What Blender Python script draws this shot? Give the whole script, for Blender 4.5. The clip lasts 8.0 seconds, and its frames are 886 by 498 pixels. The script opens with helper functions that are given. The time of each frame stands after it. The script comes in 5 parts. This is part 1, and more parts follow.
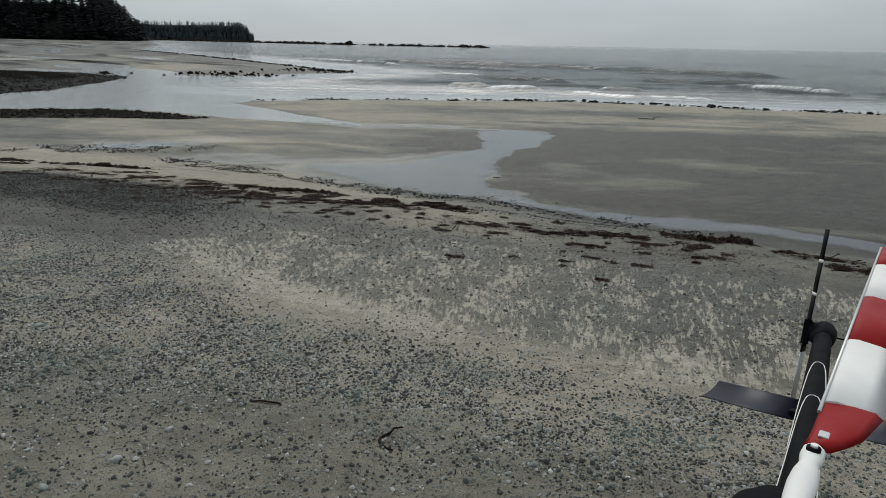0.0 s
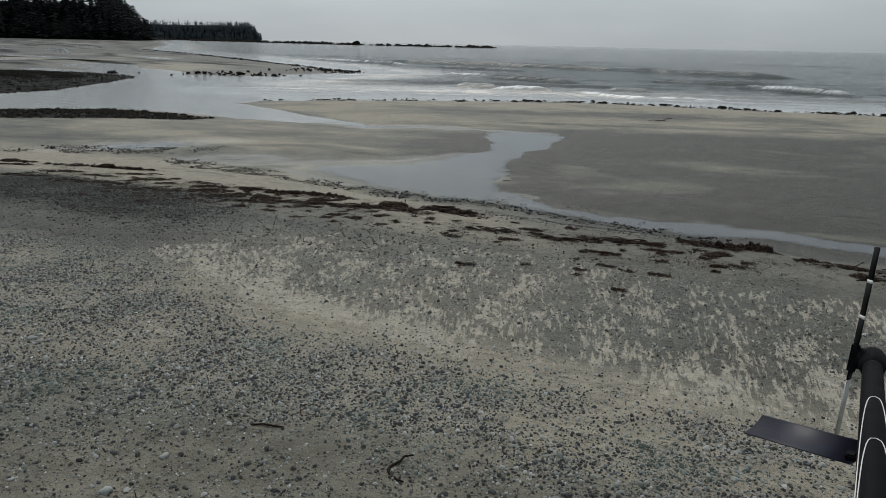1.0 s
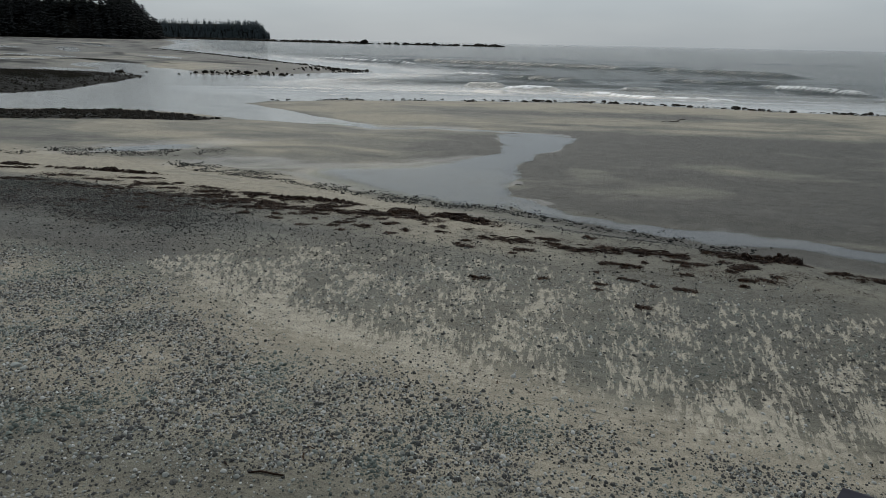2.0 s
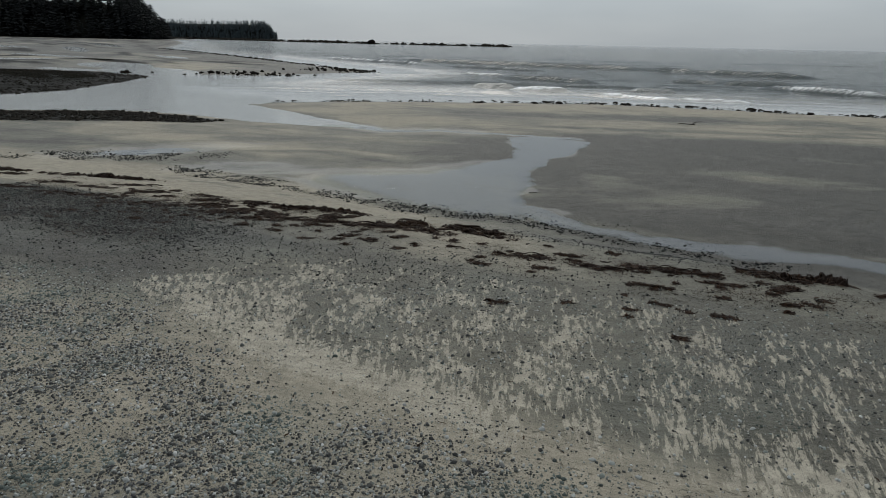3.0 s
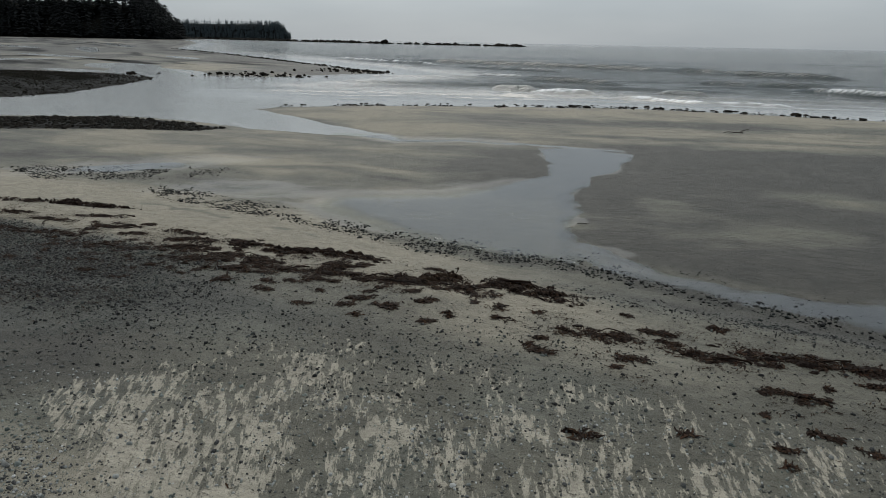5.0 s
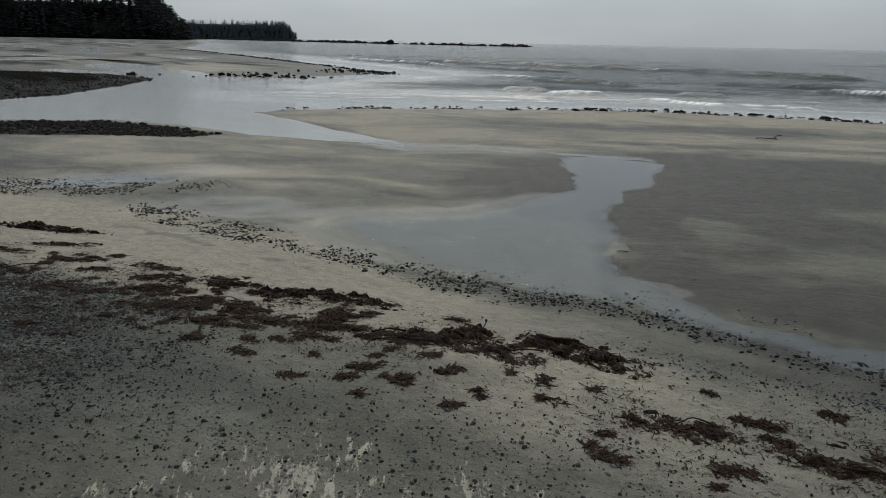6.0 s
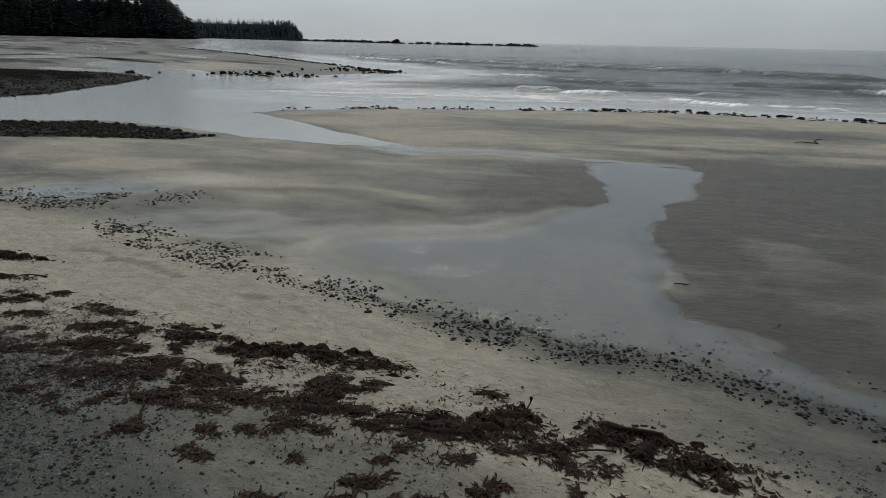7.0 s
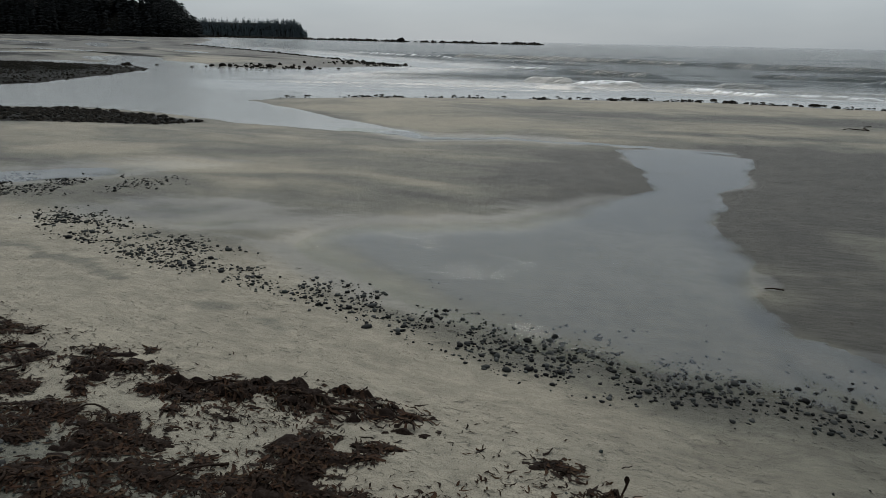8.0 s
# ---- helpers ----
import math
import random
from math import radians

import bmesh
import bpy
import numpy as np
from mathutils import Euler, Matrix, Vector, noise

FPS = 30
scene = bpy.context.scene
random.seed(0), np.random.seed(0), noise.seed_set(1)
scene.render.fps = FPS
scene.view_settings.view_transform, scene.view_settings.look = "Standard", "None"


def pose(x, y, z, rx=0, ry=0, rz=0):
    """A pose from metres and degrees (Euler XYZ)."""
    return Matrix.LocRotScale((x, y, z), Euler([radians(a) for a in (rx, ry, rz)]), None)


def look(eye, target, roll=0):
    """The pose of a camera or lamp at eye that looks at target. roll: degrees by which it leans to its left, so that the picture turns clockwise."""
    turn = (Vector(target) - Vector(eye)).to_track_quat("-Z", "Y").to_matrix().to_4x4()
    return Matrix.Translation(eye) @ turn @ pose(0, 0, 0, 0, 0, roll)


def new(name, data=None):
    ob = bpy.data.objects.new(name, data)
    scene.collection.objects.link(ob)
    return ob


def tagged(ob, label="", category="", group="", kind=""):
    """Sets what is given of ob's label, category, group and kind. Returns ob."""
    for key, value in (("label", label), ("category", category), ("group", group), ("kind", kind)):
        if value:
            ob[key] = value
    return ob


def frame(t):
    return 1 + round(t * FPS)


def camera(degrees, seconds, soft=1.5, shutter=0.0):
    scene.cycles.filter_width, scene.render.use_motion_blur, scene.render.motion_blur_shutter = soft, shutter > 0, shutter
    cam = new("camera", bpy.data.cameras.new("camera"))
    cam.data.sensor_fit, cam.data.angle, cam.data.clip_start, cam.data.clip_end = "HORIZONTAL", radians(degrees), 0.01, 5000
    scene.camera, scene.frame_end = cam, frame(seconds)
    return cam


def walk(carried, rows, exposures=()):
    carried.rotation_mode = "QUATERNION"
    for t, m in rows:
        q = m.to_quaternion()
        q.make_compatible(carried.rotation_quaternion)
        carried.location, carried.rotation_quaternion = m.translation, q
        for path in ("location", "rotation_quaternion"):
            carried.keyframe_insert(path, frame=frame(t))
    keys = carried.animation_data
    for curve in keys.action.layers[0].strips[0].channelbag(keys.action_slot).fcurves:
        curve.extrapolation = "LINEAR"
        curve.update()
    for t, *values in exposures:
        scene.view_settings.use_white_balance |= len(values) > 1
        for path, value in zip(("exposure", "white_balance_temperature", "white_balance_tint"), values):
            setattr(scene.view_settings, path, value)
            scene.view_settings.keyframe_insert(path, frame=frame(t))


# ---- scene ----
cam = camera(68.0, 8.0, 0.65)
PATH = [
    (0, (0.331, -0.736, 6.557), (0.253, 1.17, 5.958), 1.1),
    (0.5, (0.276, -0.462, 6.557), (0.188, 1.445, 5.959), 1.2),
    (1, (0.205, -0.152, 6.559), (0.108, 1.754, 5.96), 1.2),
    (1.5, (0.112, 0.253, 6.592), (0.004, 2.157, 5.99), 1.2),
    (3, (-0.258, 2.246, 6.63), (-0.396, 4.148, 6.027), 1.2),
    (3.5, (-0.45, 3.246, 6.636), (-0.598, 5.147, 6.033), 1.2),
    (4, (-0.692, 4.426, 6.633), (-0.849, 6.327, 6.03), 1.2),
    (4.5, (-0.992, 5.775, 6.622), (-1.158, 7.674, 6.018), 1.2),
    (6, (-2.069, 10.606, 6.562), (-2.259, 12.503, 5.958), 1.1),
    (6.5, (-2.44, 12.388, 6.455), (-2.638, 14.284, 5.85), 1.2),
    (7, (-2.835, 14.176, 6.258), (-3.04, 16.071, 5.653), 1.2),
    (7.5, (-3.185, 15.931, 5.733), (-3.397, 17.825, 5.126), 1.2),
    (8, (-3.575, 17.782, 4.971), (-3.793, 19.675, 4.364), 1.2),
]
walk(cam, [(t, look(eye, target, roll)) for t, eye, target, roll in PATH], [(0, 0.16), (0.8, 0.08), (1.5, 0.0), (8, 0.0)])

# ---- world, sun, exposure ----
world = bpy.data.worlds.new("overcast_sky")
scene.world = world
world.use_nodes = True
wn, wl = world.node_tree.nodes, world.node_tree.links
wn.clear()
w_out = wn.new("ShaderNodeOutputWorld")
w_bg = wn.new("ShaderNodeBackground")
w_sky = wn.new("ShaderNodeTexSky")
w_sky.sky_type = "NISHITA"
w_sky.sun_disc = False
w_sky.sun_elevation, w_sky.sun_rotation = radians(48), radians(-9)
w_co = wn.new("ShaderNodeTexCoord")
w_map = wn.new("ShaderNodeMapping")
w_map.inputs["Scale"].default_value = (1.2, 1.2, 5.0)
w_noise = wn.new("ShaderNodeTexNoise")
w_noise.inputs["Scale"].default_value = 1.6
w_noise.inputs["Detail"].default_value = 5
w_ramp = wn.new("ShaderNodeValToRGB")
w_ramp.color_ramp.elements[0].position, w_ramp.color_ramp.elements[1].position = 0.3, 0.72
w_ramp.color_ramp.elements[0].color = (3.5, 3.96, 4.35, 1)
w_ramp.color_ramp.elements[1].color = (4.65, 5.06, 5.35, 1)
w_mix = wn.new("ShaderNodeMix")
w_mix.data_type = "RGBA"
w_mix.inputs["Factor"].default_value = 0.93
w_bg.inputs["Strength"].default_value = 0.1
wl.new(w_co.outputs["Generated"], w_map.inputs["Vector"])
wl.new(w_map.outputs["Vector"], w_noise.inputs["Vector"])
wl.new(w_noise.outputs["Fac"], w_ramp.inputs["Fac"])
wl.new(w_sky.outputs["Color"], w_mix.inputs["A"])
wl.new(w_ramp.outputs["Color"], w_mix.inputs["B"])
# an overcast sky is brighter overhead than at the horizon
w_xyz = wn.new("ShaderNodeSeparateXYZ")
w_up = wn.new("ShaderNodeMapRange")
for key, value in (("From Min", 0.0), ("From Max", 1.0), ("To Min", 0.93), ("To Max", 2.5)):
    w_up.inputs[key].default_value = value
w_lift = wn.new("ShaderNodeVectorMath")
w_lift.operation = "SCALE"
wl.new(w_co.outputs["Generated"], w_xyz.inputs["Vector"])
wl.new(w_xyz.outputs["Z"], w_up.inputs["Value"])
wl.new(w_mix.outputs["Result"], w_lift.inputs[0])
wl.new(w_up.outputs["Result"], w_lift.inputs["Scale"])
# and brighter towards the sun behind the cloud
w_dot = wn.new("ShaderNodeVectorMath")
w_dot.operation = "DOT_PRODUCT"
w_dot.inputs[1].default_value = (-0.127, 0.799, 0.588)
w_glow = wn.new("ShaderNodeMapRange")
w_glow.interpolation_type = "SMOOTHSTEP"
for key, value in (("From Min", 0.35), ("From Max", 1.0), ("To Min", 0.80), ("To Max", 1.12)):
    w_glow.inputs[key].default_value = value
w_warm = wn.new("ShaderNodeVectorMath")
w_warm.operation = "SCALE"
wl.new(w_co.outputs["Generated"], w_dot.inputs[0])
wl.new(w_dot.outputs["Value"], w_glow.inputs["Value"])
wl.new(w_lift.outputs["Vector"], w_warm.inputs[0])
wl.new(w_glow.outputs["Result"], w_warm.inputs["Scale"])
wl.new(w_warm.outputs["Vector"], w_bg.inputs["Color"])
wl.new(w_bg.outputs["Background"], w_out.inputs["Surface"])

sun_data = bpy.data.lights.new("sun", "SUN")
sun_data.energy, sun_data.angle, sun_data.color = 1.5, radians(38), (1.0, 0.955, 0.88)
sun = new("sun", sun_data)
sun.matrix_world = look((0, 0, 60), (4.2, -26.4, 30.3))
scene.view_settings.exposure = 0.0


# ---- materials ----
class Nodes:
    """A short way to write a node material."""

    def __init__(self, name):
        self.mat = bpy.data.materials.new(name)
        self.mat.use_nodes = True
        self.tree = self.mat.node_tree
        self.bsdf = self.tree.nodes["Principled BSDF"]
        self.geo = self.node("ShaderNodeNewGeometry")

    def node(self, kind):
        return self.tree.nodes.new(kind)

    def link(self, a, b):
        self.tree.links.new(a, b)

    def put(self, socket, value):
        if hasattr(value, "is_output"):
            self.link(value, socket)
        else:
            socket.default_value = value

    def noise(self, scale, detail=4.0, rough=0.55, stretch=(1, 1, 1), turn=0.0, distort=0.0, source=None):
        m = self.node("ShaderNodeMapping")
        m.vector_type = "TEXTURE"
        m.inputs["Scale"].default_value = tuple(1 / v for v in stretch)
        m.inputs["Rotation"].default_value = (0, 0, radians(turn))
        self.link(source or self.geo.outputs["Position"], m.inputs["Vector"])
        n = self.node("ShaderNodeTexNoise")
        n.inputs["Scale"].default_value, n.inputs["Detail"].default_value = scale, detail
        n.inputs["Roughness"].default_value, n.inputs["Distortion"].default_value = rough, distort
        self.link(m.outputs["Vector"], n.inputs["Vector"])
        return n.outputs["Fac"]

    def step(self, value, lo, hi, a=0.0, b=1.0):
        n = self.node("ShaderNodeMapRange")
        n.interpolation_type = "SMOOTHSTEP"
        self.put(n.inputs["Value"], value)
        for key, v in (("From Min", lo), ("From Max", hi), ("To Min", a), ("To Max", b)):
            self.put(n.inputs[key], v)
        return n.outputs["Result"]

    def math(self, op, a, b=0.0):
        n = self.node("ShaderNodeMath")
        n.operation = op
        self.put(n.inputs[0], a)
        self.put(n.inputs[1], b)
        return n.outputs[0]

    def mix(self, fac, a, b):
        n = self.node("ShaderNodeMix")
        n.data_type = "RGBA"
        self.put(n.inputs["Factor"], fac)
        self.put(n.inputs["A"], (*a, 1) if isinstance(a, tuple) else a)
        self.put(n.inputs["B"], (*b, 1) if isinstance(b, tuple) else b)
        return n.outputs["Result"]

    def attr(self, name):
        n = self.node("ShaderNodeAttribute")
        n.attribute_name = name
        return n.outputs["Fac"]

    def ramp(self, value, stops):
        n = self.node("ShaderNodeValToRGB")
        e = n.color_ramp.elements
        while len(e) < len(stops):
            e.new(0.5)
        for k, (p, c) in enumerate(stops):
            e[k].position, e[k].color = p, (*c, 1)
        self.put(n.inputs["Fac"], value)
        return n.outputs["Color"]

    def bump(self, height, strength, distance):
        n = self.node("ShaderNodeBump")
        n.inputs["Strength"].default_value, n.inputs["Distance"].default_value = strength, distance
        self.put(n.inputs["Height"], height)
        self.link(n.outputs["Normal"], self.bsdf.inputs["Normal"])
        return n

    def set(self, **kw):
        for key, v in kw.items():
            self.put(self.bsdf.inputs[key.replace("_", " ").title() if key != "ior" else "IOR"], v)
        return self.mat


def sand_material():
    m = Nodes("beach_sand")
    grain = m.noise(85, 3, 0.6)
    speck = m.noise(34, 2, 0.5)
    shingle = m.noise(15, 4, 0.7)
    patch = m.noise(1.3, 6, 0.65)
    broad = m.noise(0.17, 4, 0.52, (0.8, 1.4, 1), -10, 0.8)
    streak = m.noise(0.30, 5, 0.55, (0.6, 1.4, 1), -9, 1.2)
    # dry sand blown over the damp face of the beach, in patches drawn out down the slope
    place = m.node("ShaderNodeSeparateXYZ")
    m.link(m.geo.outputs["Position"], place.inputs[0])
    fanned = m.node("ShaderNodeCombineXYZ")
    spread = m.math("ADD", 0.34, m.math("MULTIPLY", place.outputs["Y"], 0.055))
    m.link(m.math("DIVIDE", place.outputs["X"], spread), fanned.inputs["X"])
    m.link(place.outputs["Y"], fanned.inputs["Y"])
    comb = m.noise(4.0, 8, 0.74, (2.4, 0.46, 1), 0, 0.2, fanned.outputs[0])
    blot = m.noise(0.9, 4, 0.6, (1.4, 0.62, 1), -4, 0.4, fanned.outputs[0])
    zone = m.attr("blown")
    edge = m.math("SUBTRACT", 0.88, m.math("MULTIPLY", zone, 0.36))
    lift = m.math("ADD", comb, m.math("MULTIPLY", m.math("SUBTRACT", blot, 0.5), 0.5))
    cover = m.step(lift, m.math("SUBTRACT", edge, 0.03), m.math("ADD", edge, 0.03))
    wet = m.attr("wet")
    swing = m.math("MULTIPLY", m.math("SUBTRACT", m.math("ADD", m.math("MULTIPLY", streak, 0.40), m.math("MULTIPLY", broad, 0.60)), 0.5), m.attr("streaky"))
    damp = m.step(m.math("ADD", wet, m.math("MULTIPLY", swing, 4.4)), 0.0, 1.0)
    damp = m.math("MULTIPLY", damp, m.math("SUBTRACT", 1.0, m.math("MULTIPLY", cover, m.step(zone, 0.05, 0.3))))
    dry = m.mix(patch, (0.187, 0.168, 0.128), (0.272, 0.244, 0.188))
    soaked = m.mix(m.step(patch, 0.3, 0.7), (0.068, 0.0645, 0.048), (0.100, 0.0955, 0.073))
    sodden = m.mix(m.step(patch, 0.3, 0.7), (0.024, 0.0225, 0.0172), (0.045, 0.042, 0.033))
    colour = m.mix(damp, dry, soaked)
    colour = m.mix(m.step(m.math("ADD", wet, m.math("MULTIPLY", swing, 5.4)), 0.9, 1.7), colour, sodden)
    pale = m.math("MULTIPLY", cover, m.step(zone, 0.05, 0.3))
    colour = m.mix(pale, colour, m.mix(patch, (0.232, 0.212, 0.166), (0.325, 0.298, 0.238)))
    colour = m.mix(m.math("MULTIPLY", m.math("MULTIPLY", m.attr("algae"), m.math("SUBTRACT", 1.0, pale)), 0.18), colour, m.mix(patch, (0.060, 0.074, 0.064), (0.110, 0.122, 0.105)))
    mottle = m.noise(3.0, 6, 0.72, (0.8, 1.35, 1), -14, 0.5)
    shade = m.node("ShaderNodeVectorMath")
    shade.operation = "SCALE"
    m.link(colour, shade.inputs[0])
    calm = m.attr("streaky")
    m.link(m.step(mottle, 0.3, 0.7, m.math("ADD", 0.72, m.math("MULTIPLY", calm, 0.20)), m.math("SUBTRACT", 1.24, m.math("MULTIPLY", calm, 0.17))), shade.inputs["Scale"])
    colour = shade.outputs["Vector"]
    gravel = m.attr("gravel")
    dots = m.step(speck, m.math("SUBTRACT", 0.63, m.math("MULTIPLY", gravel, 0.20)), m.math("SUBTRACT", 0.68, m.math("MULTIPLY", gravel, 0.20)))
    dots = m.math("MULTIPLY", dots, m.step(gravel, 0.02, 0.12, 0.25, 1.0))
    colour = m.mix(m.math("MULTIPLY", dots, 0.85), colour, m.mix(grain, (0.012, 0.013, 0.014), (0.05, 0.052, 0.05)))
    # small pits: their shade is put into the colour as well as the bump
    pits = m.step(m.noise(10, 3, 0.6, (0.8, 1.5, 1), -25, 0.3), 0.60, 0.68)
    pits = m.math("MULTIPLY", pits, m.step(m.noise(0.9, 4, 0.6), 0.40, 0.54))
    colour = m.mix(m.math("MULTIPLY", pits, 0.55), colour, (0.06, 0.055, 0.045))
    crumbs = m.step(m.noise(62, 2, 0.5), m.math("SUBTRACT", 0.67, m.math("MULTIPLY", gravel, 0.16)), m.math("SUBTRACT", 0.71, m.math("MULTIPLY", gravel, 0.16)))
    colour = m.mix(m.math("MULTIPLY", crumbs, m.step(m.attr("wet"), 0.0, 0.4, 0.8, 0.65)), colour, (0.022, 0.023, 0.022))
    colour = m.mix(m.step(grain, 0.32, 0.45, 0.75, 0.0), colour, (0.032, 0.031, 0.027))
    colour = m.mix(m.step(grain, 0.58, 0.70, 0.0, 0.5), colour, (0.28, 0.27, 0.24))
    tufts = m.math("MULTIPLY", m.math("SUBTRACT", m.noise(7, 4, 0.65, (0.7, 1.4, 1), -15), 0.5), 1.7)
    weedy = m.step(m.math("ADD", m.attr("weedy"), tufts), 0.38, 0.60)
    colour = m.mix(weedy, colour, m.mix(speck, (0.005, 0.0052, 0.0045), (0.017, 0.016, 0.013)))
    ripple = m.noise(2.4, 2, 0.5, (0.9, 4.6, 1), -14, 0.6)
    height = m.math("ADD", m.math("MULTIPLY", grain, 0.22), m.math("ADD", m.math("MULTIPLY", patch, 0.45), m.math("MULTIPLY", ripple, 0.16)))
    height = m.math("ADD", height, m.math("ADD", m.math("MULTIPLY", dots, 0.25), m.math("MULTIPLY", shingle, 0.5)))
    height = m.math("ADD", height, m.math("SUBTRACT", m.math("MULTIPLY", mottle, 0.6), m.math("MULTIPLY", pits, 0.5)))
    # low sand ripples left by the tide on the flats
    marks = m.noise(1.05, 3, 0.55, (0.8, 3.6, 1), -12, 1.1)
    height = m.math("ADD", height, m.math("MULTIPLY", m.math("MULTIPLY", marks, m.attr("rippled")), 1.1))
    # a film of water lies on the lowest sand
    film = m.step(m.math("ADD", m.attr("film"), m.math("ADD", m.math("MULTIPLY", m.math("SUBTRACT", streak, 0.5), 1.1), m.math("MULTIPLY", m.math("SUBTRACT", marks, 0.5), 0.5))), 0.35, 0.85)
    film = m.math("MULTIPLY", film, m.step(m.attr("film"), 0.02, 0.2))
    relief = m.bump(height, 1.0, 0.055)
    m.put(relief.inputs["Strength"], m.math("SUBTRACT", 1.0, m.math("MULTIPLY", film, 0.7)))
    dull = m.math("SUBTRACT", 0.19, m.math("MULTIPLY", m.attr("weedy"), 0.18))
    m.put(m.bsdf.inputs["Specular IOR Level"], m.math("ADD", dull, m.math("MULTIPLY", film, 0.05)))
    rough = m.math("SUBTRACT", 0.80, m.math("MULTIPLY", damp, 0.18))
    rough = m.math("MULTIPLY", rough, m.math("SUBTRACT", 1.0, m.math("MULTIPLY", film, 0.30)))
    return m.set(base_color=colour, roughness=rough)


def pebble_material(name, dark=1.0):
    m = Nodes(name)
    tone = m.geo.outputs["Random Per Island"]
    k = dark
    # stone tones; the dark-pale split also puts shaded sides and lit tops into colour
    stops = ((0.0, 0.008, 0.0), (0.42, 0.024, 0.01), (0.54, 0.065, 0.03), (0.62, 0.20, -0.02), (0.74, 0.15, 0.12), (0.86, 0.30, 0.0), (0.985, 0.40, -0.03), (1.0, 0.58, -0.02))
    colour = m.ramp(tone, [(p, (v * k * (0.97 - 0.8 * g), v * k, v * k * (0.93 - 0.3 * g))) for p, v, g in stops])
    fleck = m.noise(120, 2)
    # beds of greenish and of slate-blue stone
    bed = m.noise(0.55, 3)
    colour = m.mix(m.step(bed, 0.52, 0.62, 0.0, 0.30), colour, (0.10 * k, 0.15 * k, 0.125 * k))
    colour = m.mix(m.step(bed, 0.46, 0.36, 0.0, 0.07), colour, (0.11 * k, 0.12 * k, 0.15 * k))
    colour = m.mix(m.step(fleck, 0.35, 0.7, 0.0, 0.35), colour, (0.2 * k, 0.2 * k, 0.19 * k))
    m.bump(fleck, 0.3, 0.004)
    m.bsdf.inputs["Specular IOR Level"].default_value = 0.16 * min(1.0, dark + 0.3)
    return m.set(base_color=colour, roughness=m.step(fleck, 0.2, 0.8, 0.55, 0.8))


def rock_material():
    m = Nodes("weedy_rock")
    a, b = m.noise(5, 5), m.noise(30, 3)
    colour = m.mix(m.step(a, 0.4, 0.6), (0.005, 0.005, 0.0043), (0.019, 0.0165, 0.013))
    m.bump(m.math("ADD", a, m.math("MULTIPLY", b, 0.3)), 0.6, 0.05)
    m.bsdf.inputs["Specular IOR Level"].default_value = 0.02
    return m.set(base_color=colour, roughness=m.step(b, 0.3, 0.7, 0.7, 0.95))


def kelp_material(name, tint):
    m = Nodes(name)
    tone = m.geo.outputs["Random Per Island"]
    a = m.noise(18, 3)
    colour = m.ramp(tone, [(0.0, tuple(0.5 * c for c in tint)), (0.6, tint), (0.9, (tint[0] * 1.7, tint[1] * 1.3, tint[2])), (1.0, (tint[0] * 2.4, tint[1] * 2.6, tint[2] * 2.2))])
    colour = m.mix(m.step(a, 0.4, 0.75, 0.0, 0.5), colour, tuple(0.35 * c for c in tint))
    m.bump(a, 0.8, 0.03)
    m.bsdf.inputs["Specular IOR Level"].default_value = 0.05
    return m.set(base_color=colour, roughness=m.step(a, 0.3, 0.7, 0.55, 0.85))


def sea_material():
    m = Nodes("sea_water")
    chop = m.noise(0.9, 6, 0.62, (0.55, 1.6, 1), 8)
    fine = m.noise(6.0, 4, 0.6, (0.8, 1.5, 1), -6)
    lace = m.noise(1.5, 6, 0.7, (0.35, 1.7, 1), 6, 1.0)
    lanes = m.noise(0.05, 4, 0.6, (0.25, 2.0, 1), 7)
    foam = m.math("MULTIPLY", m.attr("foam"), m.step(lace, 0.36, 0.50))
    depth = m.attr("depth")
    # pale shallows: the horizon sky's reflection is put into this colour too
    deep = m.mix(depth, (0.19, 0.187, 0.17), (0.036, 0.048, 0.046))
    colour = m.mix(foam, deep, (0.80, 0.81, 0.81))
    h = m.math("ADD", chop, m.math("MULTIPLY", fine, 0.18))
    b = m.bump(h, 0.5, 2.2)
    m.put(b.inputs["Strength"], m.math("ADD", 0.06, m.math("MULTIPLY", depth, m.step(lanes, 0.35, 0.65, 0.6, 1.0))))
    rough = m.math("ADD", 0.08, m.math("MULTIPLY", depth, m.step(lanes, 0.35, 0.65, 0.0, 0.05)))
    return m.set(base_color=colour, roughness=m.math("ADD", rough, m.math("MULTIPLY", foam, 0.5)), ior=1.33)


def pool_material():
    """Clear shallow water: sky gloss by Fresnel over the sand that shows through."""
    m = Nodes("shallow_water")
    m.tree.nodes.remove(m.bsdf)
    out = m.tree.nodes["Material Output"]
    clear, gloss, both, fresnel = (m.node("ShaderNode" + k) for k in ("BsdfTransparent", "BsdfGlossy", "MixShader", "Fresnel"))
    clear.inputs["Color"].default_value = (0.95, 0.96, 0.94, 1)
    gloss.inputs["Roughness"].default_value = 0.06
    fresnel.inputs["IOR"].default_value = 1.6
    r = m.noise(13, 2, 0.5, (0.7, 2.0, 1), 18)
    s = m.noise(0.5, 2)
    bump = m.node("ShaderNodeBump")
    bump.inputs["Distance"].default_value = 0.02
    m.put(bump.inputs["Strength"], m.step(s, 0.48, 0.62, 0.02, 0.40))
    m.link(r, bump.inputs["Height"])
    for n in (gloss, fresnel):
        m.link(bump.outputs["Normal"], n.inputs["Normal"])
    m.link(m.math("MULTIPLY", fresnel.outputs[0], m.attr("depth")), both.inputs[0])
    m.link(clear.outputs[0], both.inputs[1])
    m.link(gloss.outputs[0], both.inputs[2])
    m.link(both.outputs[0], out.inputs["Surface"])
    return m.mat


